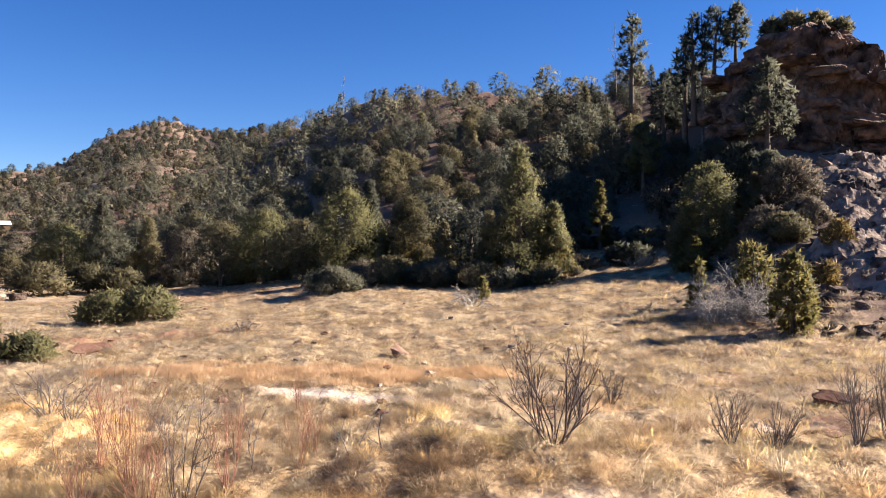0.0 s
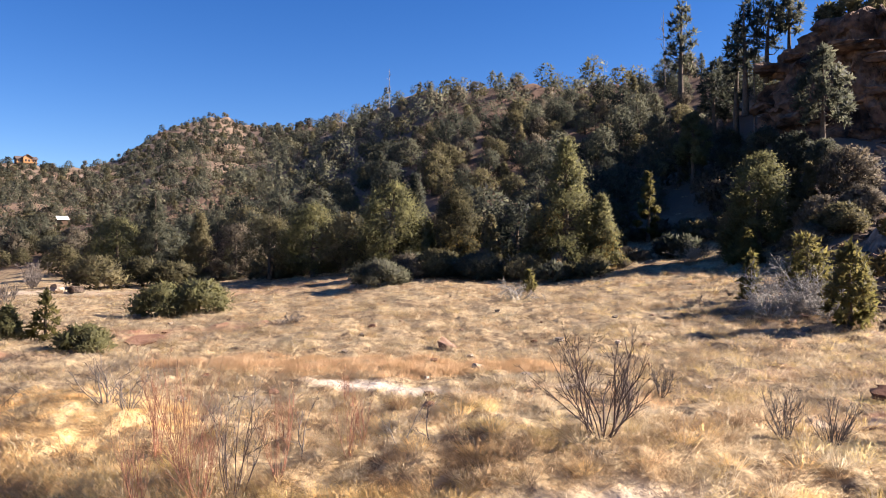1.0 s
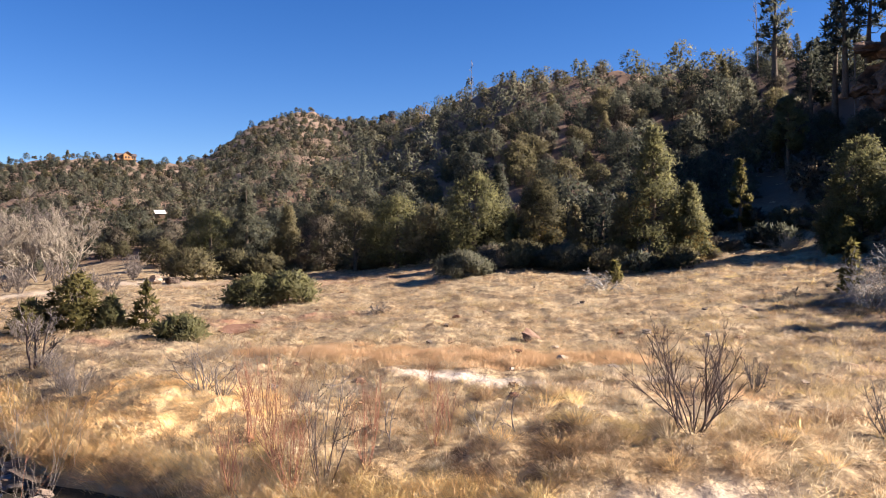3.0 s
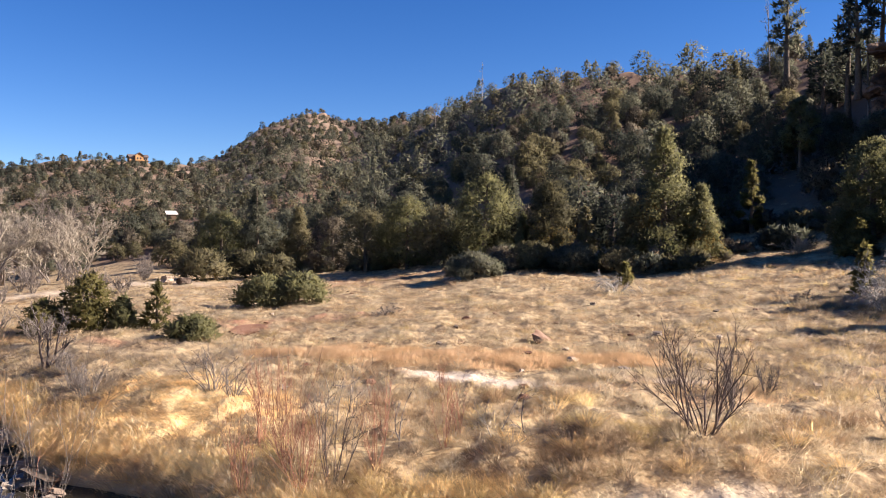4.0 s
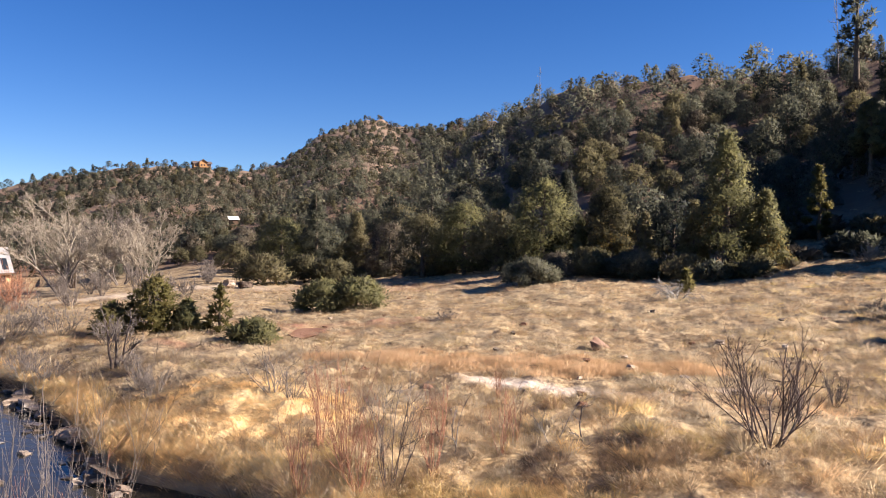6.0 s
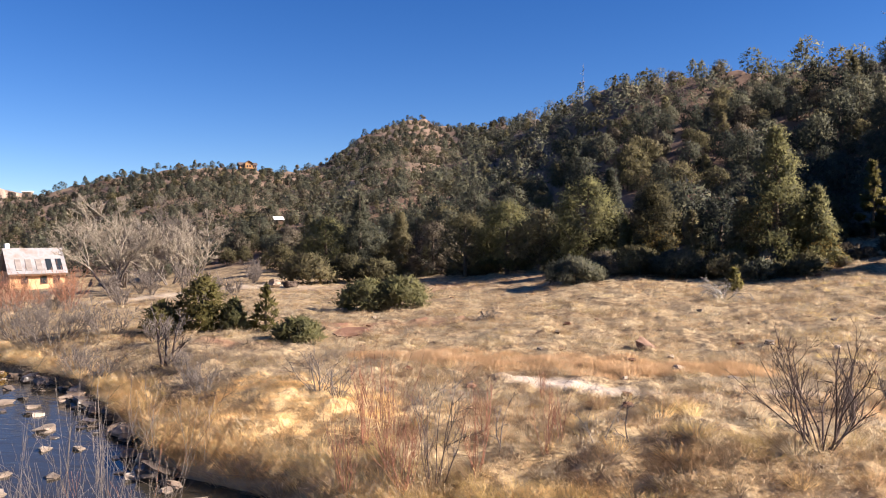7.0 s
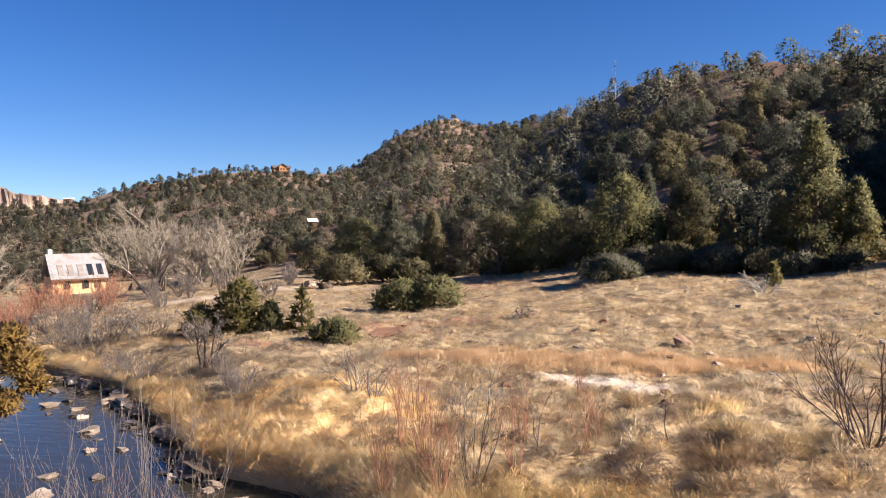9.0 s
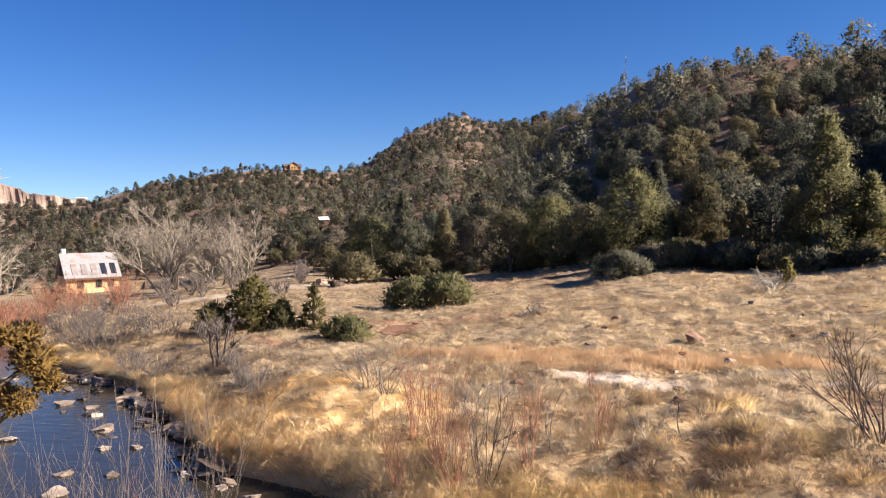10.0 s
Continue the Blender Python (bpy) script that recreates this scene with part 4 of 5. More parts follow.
# ---- single evergreens in the open ----
LONE = [
    ("juniper_bush", "broad low dark green juniper bush with a flat top", "bush", (-13.6, 32.1), 1.45, 2.6, M_SUNNY, 4200, 0.14, 0.06),
    ("juniper_bush", "broad low dark green juniper bush with a flat top", "bush", (-12.1, 32.3), 1.4, 2.6, M_SUNNY, 3600, 0.14, 0.06),
    ("juniper_tree", "dense olive juniper in the dry grass", "pinyon", (-15.4, 22.6), 2.1, 1.6, M_YOUNG, 2200, 0.11, 0.05),
    ("juniper_tree", "grey-green ragged juniper in the dry grass", "bush", (-16.6, 22.2), 1.6, 1.6, M_YOUNG, 1500, 0.11, 0.05),
    ("juniper_tree", "small dark green juniper", "cone", (-14.3, 22.7), 1.1, 1.1, M_SUNNY, 1600, 0.10, 0.045),
    ("pine_sapling", "thin open young pine", "sapling", (-13.2, 22.8), 1.9, 1.0, M_YOUNG, 900, 0.11, 0.04),
    ("juniper_bush", "low olive-yellow juniper bush", "bush", (-11.2, 21.2), 0.85, 1.5, M_SUNNY, 1800, 0.10, 0.045),
    ("juniper_bush", "low olive-brown bush before the woods", "bush", (-26.0, 51.0), 2.4, 4.0, M_JUNIPER, 2600, 0.18, 0.08),
    ("juniper_bush", "low olive-brown bush before the woods", "bush", (-24.0, 53.5), 2.2, 3.6, M_JUNIPER, 2400, 0.18, 0.08),
    ("juniper_bush", "low olive-brown bush before the woods", "bush", (-21.5, 52.5), 1.9, 3.0, M_JUNIPER, 2200, 0.18, 0.08),
    ("pine_sapling", "small bright green sapling beside bleached brush", "sapling", (1.75, 35.5), 1.3, 0.9, M_YOUNG, 1000, 0.12, 0.05),
    ("juniper_tree", "yellow-green upright juniper on the slope", "pinyon", (10.5, 23.7), 3.0, 1.25, M_YOUNG, 1900, 0.13, 0.055),
    ("juniper_tree", "yellow-green upright juniper on the slope", "pinyon", (10.6, 27.2), 2.9, 1.5, M_YOUNG, 1500, 0.13, 0.055),
    ("pine_sapling", "slender yellow-green sapling on the slope", "sapling", (9.2, 28.5), 2.1, 0.9, M_YOUNG, 1100, 0.12, 0.05),
    ("juniper_tree", "bright green young juniper on the slope", "pinyon", (12.4, 40.0), 2.2, 1.8, M_YOUNG, 1700, 0.13, 0.055),
    ("juniper_tree", "ragged yellow-green juniper above bleached brush", "cone", (11.9, 26.2), 1.9, 1.2, M_YOUNG, 1100, 0.13, 0.055),
    ("juniper_bush", "dry brown-olive bush on the stony slope", "bush", (16.0, 32.0), 1.5, 1.4, M_RUST, 1100, 0.13, 0.05),
    ("juniper_bush", "dry brown-olive bush on the stony slope", "bush", (13.6, 28.0), 1.2, 1.0, M_RUST, 700, 0.12, 0.05),
    ("pinyon_pine", "green pinyon pine growing against the dark bluff", "tall", polar(22.3, 50.5), 7.2, 3.4, M_PINE, 3200, 0.19, 0.075),
    ("ponderosa_pine", "tall slim pine on the ridge against the sky", "tall", polar(13.4, 84), 11.4, 3.6, M_PINE, 1700, 0.28, 0.09),
    ("ponderosa_pine", "tall slim pine beside the bluff", "tall", polar(17.0, 66), 9.4, 3.0, M_PINE, 1400, 0.24, 0.08),
    ("ponderosa_pine", "tall slim pine beside the bluff", "tall", polar(15.6, 70), 6.6, 2.8, M_PINE, 1300, 0.24, 0.08),
]
for i, (nm, lb, kd, (x, y), h, w, m, n, size, width) in enumerate(LONE):
    tree(nm, lb, "pine tree" if "pine" in nm else "juniper", "", kd, h, w, n, size, width, m, 800 + i, 0, (x, y, ground_z(x, y) - (0.22 if m is M_YOUNG else 0.0)))
for i, (az, r, z, h, w) in enumerate([(22.6, 60, 18.0, 1.9, 1.9), (23.8, 60, 18.3, 1.8, 1.9), (25.4, 60, 18.3, 1.7, 1.7), (26.6, 60.5, 18.0, 1.3, 1.9)]):
    tree("juniper_bush", "dark bush on top of the bluff", "juniper", "bushes on the bluff", "bush", h, w, 900, 0.2, 0.09, M_JUNIPER, 840 + i, 0, (*polar(az, r), z - 0.4))
for i, (az, r, z, h, w) in enumerate([(17.6, 61.5, 12.2, 8.6, 2.7), (18.9, 62.0, 14.6, 6.6, 3.0), (20.3, 62.5, 16.6, 4.8, 2.3)]):
    tree("ponderosa_pine", "tall open pine on the shoulder of the bluff", "pine tree", "pines on the bluff's shoulder", "tall", h, w, 1500, 0.22, 0.075, M_PINE, 850 + i, 0, (*polar(az, r), z))
rng_e = np.random.default_rng(83)
low = [tree("low_brush", "low dark brush at the foot of the woods", "bush", "brush along the wood's edge", "bush", h, w, 900, 0.15, 0.065, m, 870 + i) for i, (h, w, m) in enumerate([(1.0, 1.7, M_JUNIPER), (0.8, 1.5, M_OAK), (1.2, 1.6, M_PINE), (0.7, 1.4, M_OAK)])]
for i in range(100):
    az = rng_e.uniform(-26, 10) if i < 74 else rng_e.uniform(9, 18)
    r = float(by_azimuth(FOOT, az)) + rng_e.uniform(-3.5, 3.0) - (2.5 if az > 3 else 0) if i < 74 else rng_e.uniform(44.5, 51)
    x, y = polar(az, r)
    m = pose(x, y, ground_z(x, y), 0, 0, rng_e.uniform(0, 360)) @ Matrix.Scale(rng_e.uniform(0.5, 1.15), 4)
    if i < 4:
        low[i].matrix_basis = m
    else:
        q = copy_thing(low[rng_e.integers(4)], m)
        q.matrix_basis = m
M_NEAR = mat("golden_juniper_sprays", [(0.2, (0.09, 0.055, 0.015)), (0.5, (0.21, 0.125, 0.035)), (0.8, (0.30, 0.19, 0.06))], 3, 3, rough=0.7, island=0.4, translucent=0.4, soft=True)
# a branchy juniper close by on the near bank
x, y = polar(-51.9, 5.0)
tree("juniper_tree", "golden-olive juniper close by on the near bank", "juniper", "", "high", 2.66 - ground_z(x, y), 0.85, 9000, 0.030, 0.012, M_NEAR, 860, 0, (x, y, ground_z(x, y)))

# ---- stones of the stream and meadow ----
rng_s = np.random.default_rng(77)
for x, y, size, st in ((-19.8, 18.6, 0.62, 1.5), (-12.9, 13.3, 0.62, 1.6), (-11.7, 12.0, 0.36, 1.4), (-11.1, 12.2, 0.38, 1.2), (-12.2, 13.8, 0.34, 1.2), (-14.3, 12.1, 0.45, 1.4), (-11.1, 10.4, 0.45, 1.2), (-10.2, 10.6, 0.42, 1.3), (-8.75, 11.05, 0.66, 1.1), (-7.9, 10.5, 0.34, 1.3), (-10.4, 9.5, 0.5, 1.2), (-21.5, 19.2, 0.6, 1.5), (-23.5, 21.5, 0.6, 1.2), (-16.2, 17.2, 0.35, 2.2), (-15.2, 16.8, 0.35, 2.0), (-14.2, 16.2, 0.4, 2.2), (-20.2, 19.6, 0.4, 1.2)):
    place_rock(STONES, "river_stone", "pale rounded stone standing in the stream", x, y, size * 0.62, rng_s, 0.33, WATER, st, "stone", "stones in the stream", 0.7)
for _ in range(80):
    k = rng_s.integers(3, 8)
    a, b = STREAM[k], STREAM[k + 1]
    p = a + (b - a) * rng_s.uniform()
    n = unit(np.array([[-(b - a)[1], (b - a)[0]]]))[0]
    side = rng_s.choice([-1, 1]) * rng_s.uniform(0.8, 2.5)
    q = p + n * side
    _, al = to_stream(np.array([q[0]]), np.array([q[1]]))
    place_rock(WET if rng_s.uniform() < 0.6 else STONES, "river_stone", "small wet stone in the shallow stream", q[0], q[1], rng_s.uniform(0.10, 0.34), rng_s, 0.30, float(water_level(al)[0]), 1.3, "stone", "stones in the stream", 0.7)
place_rock(REDS, "meadow_rock", "rusty red rock in dry grass", -1.2, 22.0, 0.48, rng_s, 0.15)
place_rock(ROCKS, "meadow_rock", "grey rock in dry grass", -0.3, 18.3, 0.36, rng_s, 0.15)
for _ in range(44):
    k = rng_s.integers(4, 8)
    p = STREAM[k] + (STREAM[k + 1] - STREAM[k]) * rng_s.uniform()
    d = unit((STREAM[k + 1] - STREAM[k])[None])[0]
    q = p + np.array([d[1], -d[0]]) * rng_s.uniform(2.4, 3.0)
    place_rock(WET if rng_s.uniform() < 0.5 else ROCKS, "bank_rock", "dark rock under the overhanging bank grass", q[0], q[1], rng_s.uniform(0.2, 0.5), rng_s, 0.15, WATER, 1.3, "rock", "rocks along the bank")
place_rock(REDS, "earth_scarp", "dark red crumbling earth scarp in the meadow", -10.6, 23.9, 0.7, rng_s, 0.40, stretch=1.8, category="earth")
place_rock(REDS, "earth_scarp", "dark red crumbling earth scarp in the meadow", 6.22, 13.08, 0.5, rng_s, 0.33, stretch=1.3, category="earth")
place_rock(REDS, "earth_scarp", "dark red crumbling earth scarp in the meadow", 7.87, 15.27, 0.5, rng_s, 0.33, stretch=2.4, category="earth")
BOULDER = polar(-29.4, 52.0)
place_rock(STONES, "boulder", "pale boulder before dark bushes", *BOULDER, 0.85, rng_s, 0.02)
place_rock(ROCKS, "boulder", "grey boulder beside the pale one", BOULDER[0] + 0.9, BOULDER[1] + 0.8, 0.8, rng_s, 0.1)
for _ in range(60):
    az, r = rng_s.uniform(-24, 24), math.exp(rng_s.uniform(math.log(13), math.log(42)))
    x, y = polar(az, r)
    place_rock(REDS if rng_s.uniform() < 0.4 else STONES, "meadow_rock", "small stone half sunk in the meadow", x, y, rng_s.uniform(0.10, 0.24), rng_s, 0.2, group="stones of the meadow")


# ---- grass ----
def blades(soup, x, y, hgt, spread, count, wid, rng, droop=0.5, wind=(0.0, 0.0), bent=True, fall=0.65, dome=0.8):
    """Tufts of count blades at each x, y, each tuft a small dome of one tone."""
    n = len(x)
    z = height(x, y) - 0.02
    idx = np.repeat(np.arange(n), count)
    m = len(idx)
    a, q = rng.uniform(0, 6.283, m), np.sqrt(rng.uniform(0, 1, m))
    out = np.stack([np.cos(a), np.sin(a)], 1)
    root = np.stack([x[idx], y[idx], z[idx]], 1)
    root[:, :2] += out * (q * spread[idx] * 0.6)[:, None]
    ln = hgt[idx] * rng.uniform(0.45, 1.15, m)
    lean = out * (q * droop)[:, None] + (wind[idx] if np.ndim(wind) == 2 else np.array(wind)) + 0.15 * rng.normal(size=(m, 2))
    way = unit(np.concatenate([lean, np.ones((m, 1))], 1))
    side = unit(np.stack([-np.sin(a + rng.normal(size=m)), np.cos(a + rng.normal(size=m)), np.zeros(m)], 1)) * (wid[idx] * rng.uniform(0.6, 1.3, m))[:, None] * 0.5
    mid = root + way * (ln * 0.55)[:, None]
    bend = unit(np.concatenate([lean * 2.2, np.full((m, 1), fall)], 1))
    tip = mid + bend * (ln * 0.5)[:, None]
    tone = (rng.uniform(-0.5, 0.5, n) + 0.35 * waves(x, y, 58, 3.0, 3))[idx]
    mass = unit(np.concatenate([out * (q * dome)[:, None] + 0.22 * rng.normal(size=(m, 2)), np.full((m, 1), 0.75)], 1))
    if bent:
        v = np.stack([root - side, root + side, mid + side * 0.8, mid - side * 0.8, tip], 1)
        f = np.array([[0, 1, 2], [0, 2, 3], [3, 2, 4]])
        soup.add(v, (np.arange(m) * 5)[:, None, None] + f, np.repeat(tone, 5), np.repeat(mass, 5, 0))
    else:
        soup.add(np.stack([root - side, root + side, (mid + tip) / 2 + (mid - root) * 0.4], 1), np.arange(m * 3), np.repeat(tone, 3), np.repeat(mass, 3, 0))


def grass():
    rng = np.random.default_rng(5)
    tan, reed, gold, grey, olive = Soup(), Soup(), Soup(), Soup(), Soup()

    def scatter(n, az0, az1, r0, r1):
        az = np.radians(rng.uniform(az0, az1, n))
        r = np.exp(rng.uniform(math.log(r0), math.log(r1), n))
        return np.sin(az) * r, np.cos(az) * r, r

    def keep(x, y, r, allow):
        c = covers(x, y)
        d, _ = to_stream(x, y)
        p = np.clip(1 - 1.1 * c["sand"] - 0.75 * c["red"] - 0.9 * c["forest"], 0, 1) * (d > 2.9) * allow
        k = rng.uniform(size=len(x)) < p
        return x[k], y[k], r[k]

    clump = lambda x, y: np.clip(0.58 + 0.95 * waves(x, y, 41, 1.7, 4), 0.10, 1)
    def in_reed(x, y):
        u = (x + 3.6) / 4.2
        return (np.abs(u) < 1) & (np.abs(y - (18.9 - 0.12 * (x + 3.6))) < 0.95 + 0.3 * np.sin(x * 2.1)) | (np.hypot((x - 1.5) / 2.6, (y - 14.6) / 0.9) < 1) & (waves(x, y, 44, 1.5, 2) > -0.2)
    in_gold = lambda x, y: (np.hypot((x + 8.2) / 3.1, (y - 12.2) / 2.4) < 1 + 0.3 * waves(x, y, 45, 2, 2)) | (np.hypot((x + 6.6) / 2.0, (y - 5.0) / 1.6) < 1)
    in_grey = lambda x, y: (np.hypot((x + 11.5) / 4.5, (y - 18.4) / 2.2) < 1 + 0.3 * waves(x, y, 46, 3, 2)) | (waves(x, y, 47, 4.0, 3) > 0.75)
    in_olive = lambda x, y: (np.hypot((x + 4.4) / 2.4, (y - 10.4) / 1.3) < 0.9 + 0.5 * waves(x, y, 50, 1.5, 3)) | (np.hypot((x - 0.4) / 2.0, (y - 12.4) / 0.7) < 0.7 + 0.5 * waves(x, y, 51, 1.5, 3))
    # near meadow
    x, y, r = keep(*scatter(5800, -56, 34, 7.6, 13.2), 1)
    c = clump(x, y)
    k = rng.uniform(size=len(x)) < c
    x, y, r, c = x[k], y[k], r[k], c[k]
    g, o, w, v = in_gold(x, y), in_reed(x, y), in_grey(x, y), in_olive(x, y)
    v = v & ~(g | o | w)
    for soup, sel, hh, n, dr, wd in ((gold, g, 0.12, 12, 2.2, (-0.9, -0.5)), (reed, o & ~g, 0.20, 34, 0.6, (0, 0)), (grey, w & ~g & ~o, 0.16, 30, 2.0, (0, 0)), (olive, v, 0.19, 40, 1.8, (-0.2, 0)), (tan, ~(g | o | w | v), 0.165, 38, 2.2, (-0.3, 0))):
        m = int(sel.sum())
        if m:
            blades(soup, x[sel], y[sel], hh * (0.5 + 0.7 * c[sel]) * rng.uniform(0.7, 1.3, m), np.full(m, 0.28), int(n * 1.1), 0.0014 + 0.00038 * r[sel], rng, dr, wd, True, 0.15)
    # extra cover on the golden bank and the sedge band
    n = 2100
    a, q = rng.uniform(0, 6.28, n), np.sqrt(rng.uniform(0, 1, n))
    x, y = -8.4 + 3.6 * q * np.cos(a), 12.4 + 2.8 * q * np.sin(a)
    x, y, r = keep(x, y, np.hypot(x, y), 1)
    swirl = 2.6 + 1.6 * waves(x, y, 53, 2.2, 3)
    comb = np.stack([np.cos(swirl), np.sin(swirl)], 1) * 1.5
    blades(gold, x, y, (0.11 + 0.08 * clump(x * 1.6, y * 1.6)) * rng.uniform(0.7, 1.2, len(x)), np.full(len(x), 0.32), 34, 0.0012 + 0.00028 * r, rng, 0.6, comb, True, 0.1, 0.45)
    n = 130
    a, q = rng.uniform(0, 6.28, n), np.sqrt(rng.uniform(0, 1, n))
    x, y = -1.5 + 1.1 * q * np.cos(a), 10.15 + 0.6 * q * np.sin(a)
    blades(gold, x, y, rng.uniform(0.16, 0.34, n), np.full(n, 0.24), 40, np.full(n, 0.0045), rng, 1.0, (-0.2, 0), True, 0.4, 0.7)
    n = 2600
    x = rng.uniform(-8.6, 1.6, n)
    y = 18.7 - 0.12 * (x + 3.6) + rng.uniform(-1, 1, n) * (1.5 + 0.3 * np.sin(x * 2.1)) * np.clip(1.2 - np.abs((x + 3.6) / 4.4), 0.2, 1)
    edge = 1 - np.abs((y - (18.7 - 0.12 * (x + 3.6))) / 1.7) + 0.6 * waves(x, y, 48, 1.3, 3)
    k = edge > rng.uniform(0, 0.6, n)
    x, y, edge = x[k], y[k], edge[k]
    blades(reed, x, y, np.clip(0.09 + 0.11 * edge, 0.08, 0.24) * rng.uniform(0.7, 1.25, len(x)), np.full(len(x), 0.3), 34, np.full(len(x), 0.009), rng, 0.45, (-0.1, 0), False, 0.65, 0.4)
    # middle and far meadow
    x, y, r = keep(*scatter(20000, -54, 33, 12.8, 70), 1)
    c = clump(x * 0.7, y * 0.7)
    k = (rng.uniform(size=len(x)) < c + 0.15) & ~((np.degrees(np.arctan2(x, y)) > 19) & (r > 36))
    x, y, r, c = x[k], y[k], r[k], c[k]
    o, w = in_reed(x, y), in_grey(x, y)
    for soup, sel in ((reed, o), (grey, w & ~o), (tan, ~(o | w))):
        m = int(sel.sum())
        if m:
            blades(soup, x[sel], y[sel], 0.14 * (0.5 + 0.8 * c[sel]) * rng.uniform(0.6, 1.5, m), np.full(m, 0.40), 26, 0.003 + 0.0005 * r[sel], rng, 1.7, (-0.2, 0), False, 0.4, 0.9)
    # single tussocks standing out of the turf, in drifts
    for count, r0, r1, size, each in ((1500, 8.6, 16, 0.26, 60), (3400, 15, 30, 0.30, 42), (3400, 28, 50, 0.36, 26)):
        x, y, r = keep(*scatter(count, -50, 33, r0, r1), 1)
        drift = waves(x, y, 49, 4.0, 3)
        k = ~in_gold(x, y) & ~in_reed(x, y) & (drift > -0.4)
        x, y, r, drift = x[k], y[k], r[k], drift[k]
        pick = rng.uniform(size=len(x))
        for soup, sel in ((tan, pick < 0.62), (grey, (pick >= 0.62) & (pick < 0.82)), (olive, (pick >= 0.82) & (pick < 0.94)), (reed, pick >= 0.94)):
            m = int(sel.sum())
            big = size * rng.uniform(0.6, 1.5, m) * (1 + 0.25 * np.clip(drift[sel], -1, 1))
            blades(soup, x[sel], y[sel], big * 1.0, big * 1.45, each, 0.0014 + 0.0004 * r[sel], rng, 1.7, (-0.15, 0), r1 < 20, 0.05, 1.1)
    # large arching tussocks of the near meadow
    x, y, r = keep(*scatter(210, -42, 30, 9.2, 15), 1)
    k = ~in_gold(x, y) & ~in_reed(x, y)
    x, y, r = x[k], y[k], r[k]
    pick = rng.uniform(size=len(x))
    for soup, sel in ((tan, pick < 0.55), (olive, (pick >= 0.55) & (pick < 0.8)), (gold, pick >= 0.8)):
        m = int(sel.sum())
        blades(soup, x[sel], y[sel], rng.uniform(0.28, 0.46, m), rng.uniform(0.22, 0.42, m), 110, 0.0016 + 0.0004 * r[sel], rng, 1.5, (-0.25, -0.05), True, -0.35, 1.1)
    # ragged fringe hanging over the bank
    fx, fy = [], []
    for a, b in zip(STREAM[3:11], STREAM[4:12]):
        nrm = unit(np.array([[(b - a)[1], -(b - a)[0]]]))[0]
        for t in np.arange(0, 1, 0.10 / np.hypot(*(b - a))):
            p = a + (b - a) * t + nrm * rng.uniform(2.95, 3.6)
            fx.append(p[0]), fy.append(p[1])
    fx, fy = np.array(fx), np.array(fy)
    r = np.hypot(fx, fy)
    blades(tan, fx, fy, rng.uniform(0.12, 0.34, len(fx)), np.full(len(fx), 0.3), 34, 0.0015 + 0.0005 * r, rng, 1.5, (-0.25, -0.25))
    fx, fy = [], []
    for a, b in zip(STREAM[3:11], STREAM[4:12]):
        nrm = unit(np.array([[(b - a)[1], -(b - a)[0]]]))[0]
        for t in np.arange(0, 1, 0.035 / np.hypot(*(b - a))):
            p = a + (b - a) * t + nrm * rng.uniform(2.8, 4.0)
            fx.append(p[0]), fy.append(p[1])
    fx, fy = np.array(fx), np.array(fy)
    r = np.hypot(fx, fy)
    blades(tan, fx, fy, rng.uniform(0.16, 0.42, len(fx)), np.full(len(fx), 0.25), 16, 0.0015 + 0.0005 * r, rng, 1.2, (-0.7, -0.7))
    # deep combed grass over the sloping bank
    fx, fy, ox, oy = [], [], [], []
    for a, b in zip(STREAM[3:8], STREAM[4:9]):
        nrm = unit(np.array([[(b - a)[1], -(b - a)[0]]]))[0]
        for t in np.arange(0, 1, 0.030 / np.hypot(*(b - a))):
            p = a + (b - a) * t + nrm * (2.9 + 1.5 * rng.uniform() ** 1.3)
            fx.append(p[0]), fy.append(p[1]), ox.append(-nrm[0]), oy.append(-nrm[1])
    fx, fy = np.array(fx), np.array(fy)
    swirl = 0.9 * waves(fx, fy, 53, 1.8, 3)
    comb = np.stack([np.array(ox) * np.cos(swirl) - np.array(oy) * np.sin(swirl), np.array(ox) * np.sin(swirl) + np.array(oy) * np.cos(swirl)], 1) * 1.1
    r, lush = np.hypot(fx, fy), np.hypot((fx + 8.6) / 3.8, (fy - 12.0) / 2.8) < 1 + 0.3 * waves(fx, fy, 45, 2, 2)
    pick = rng.uniform(size=len(fx)) + 0.3 * waves(fx, fy, 59, 1.2, 3)
    for soup, sel in ((gold, lush), (olive, ~lush & (pick < 0.25)), (tan, ~lush & (pick >= 0.25) & (pick < 0.75)), (reed, ~lush & (pick >= 0.75))):
        m = int(sel.sum())
        blades(soup, fx[sel], fy[sel], rng.uniform(0.10, 0.22, m), np.full(m, 0.30), 26, 0.0011 + 0.00028 * r[sel], rng, 0.9, comb[sel] * 1.6, True, 0.0, 0.45)
    # curtain of grass hanging down the face of the bank
    fx, fy, ox, oy = [], [], [], []
    for a, b in zip(STREAM[4:9], STREAM[5:10]):
        nrm = unit(np.array([[(b - a)[1], -(b - a)[0]]]))[0]
        for t in np.arange(0, 1, 0.022 / np.hypot(*(b - a))):
            p = a + (b - a) * t + nrm * rng.uniform(2.85, 3.6)
            fx.append(p[0]), fy.append(p[1]), ox.append(-nrm[0] * 0.9), oy.append(-nrm[1] * 0.9)
    fx, fy = np.array(fx), np.array(fy)
    k = (height(fx, fy) > WATER + 0.22) & (waves(fx, fy, 54, 1.6, 3) > -0.45)
    r = np.hypot(fx, fy)
    hang = np.stack([ox, oy], 1)
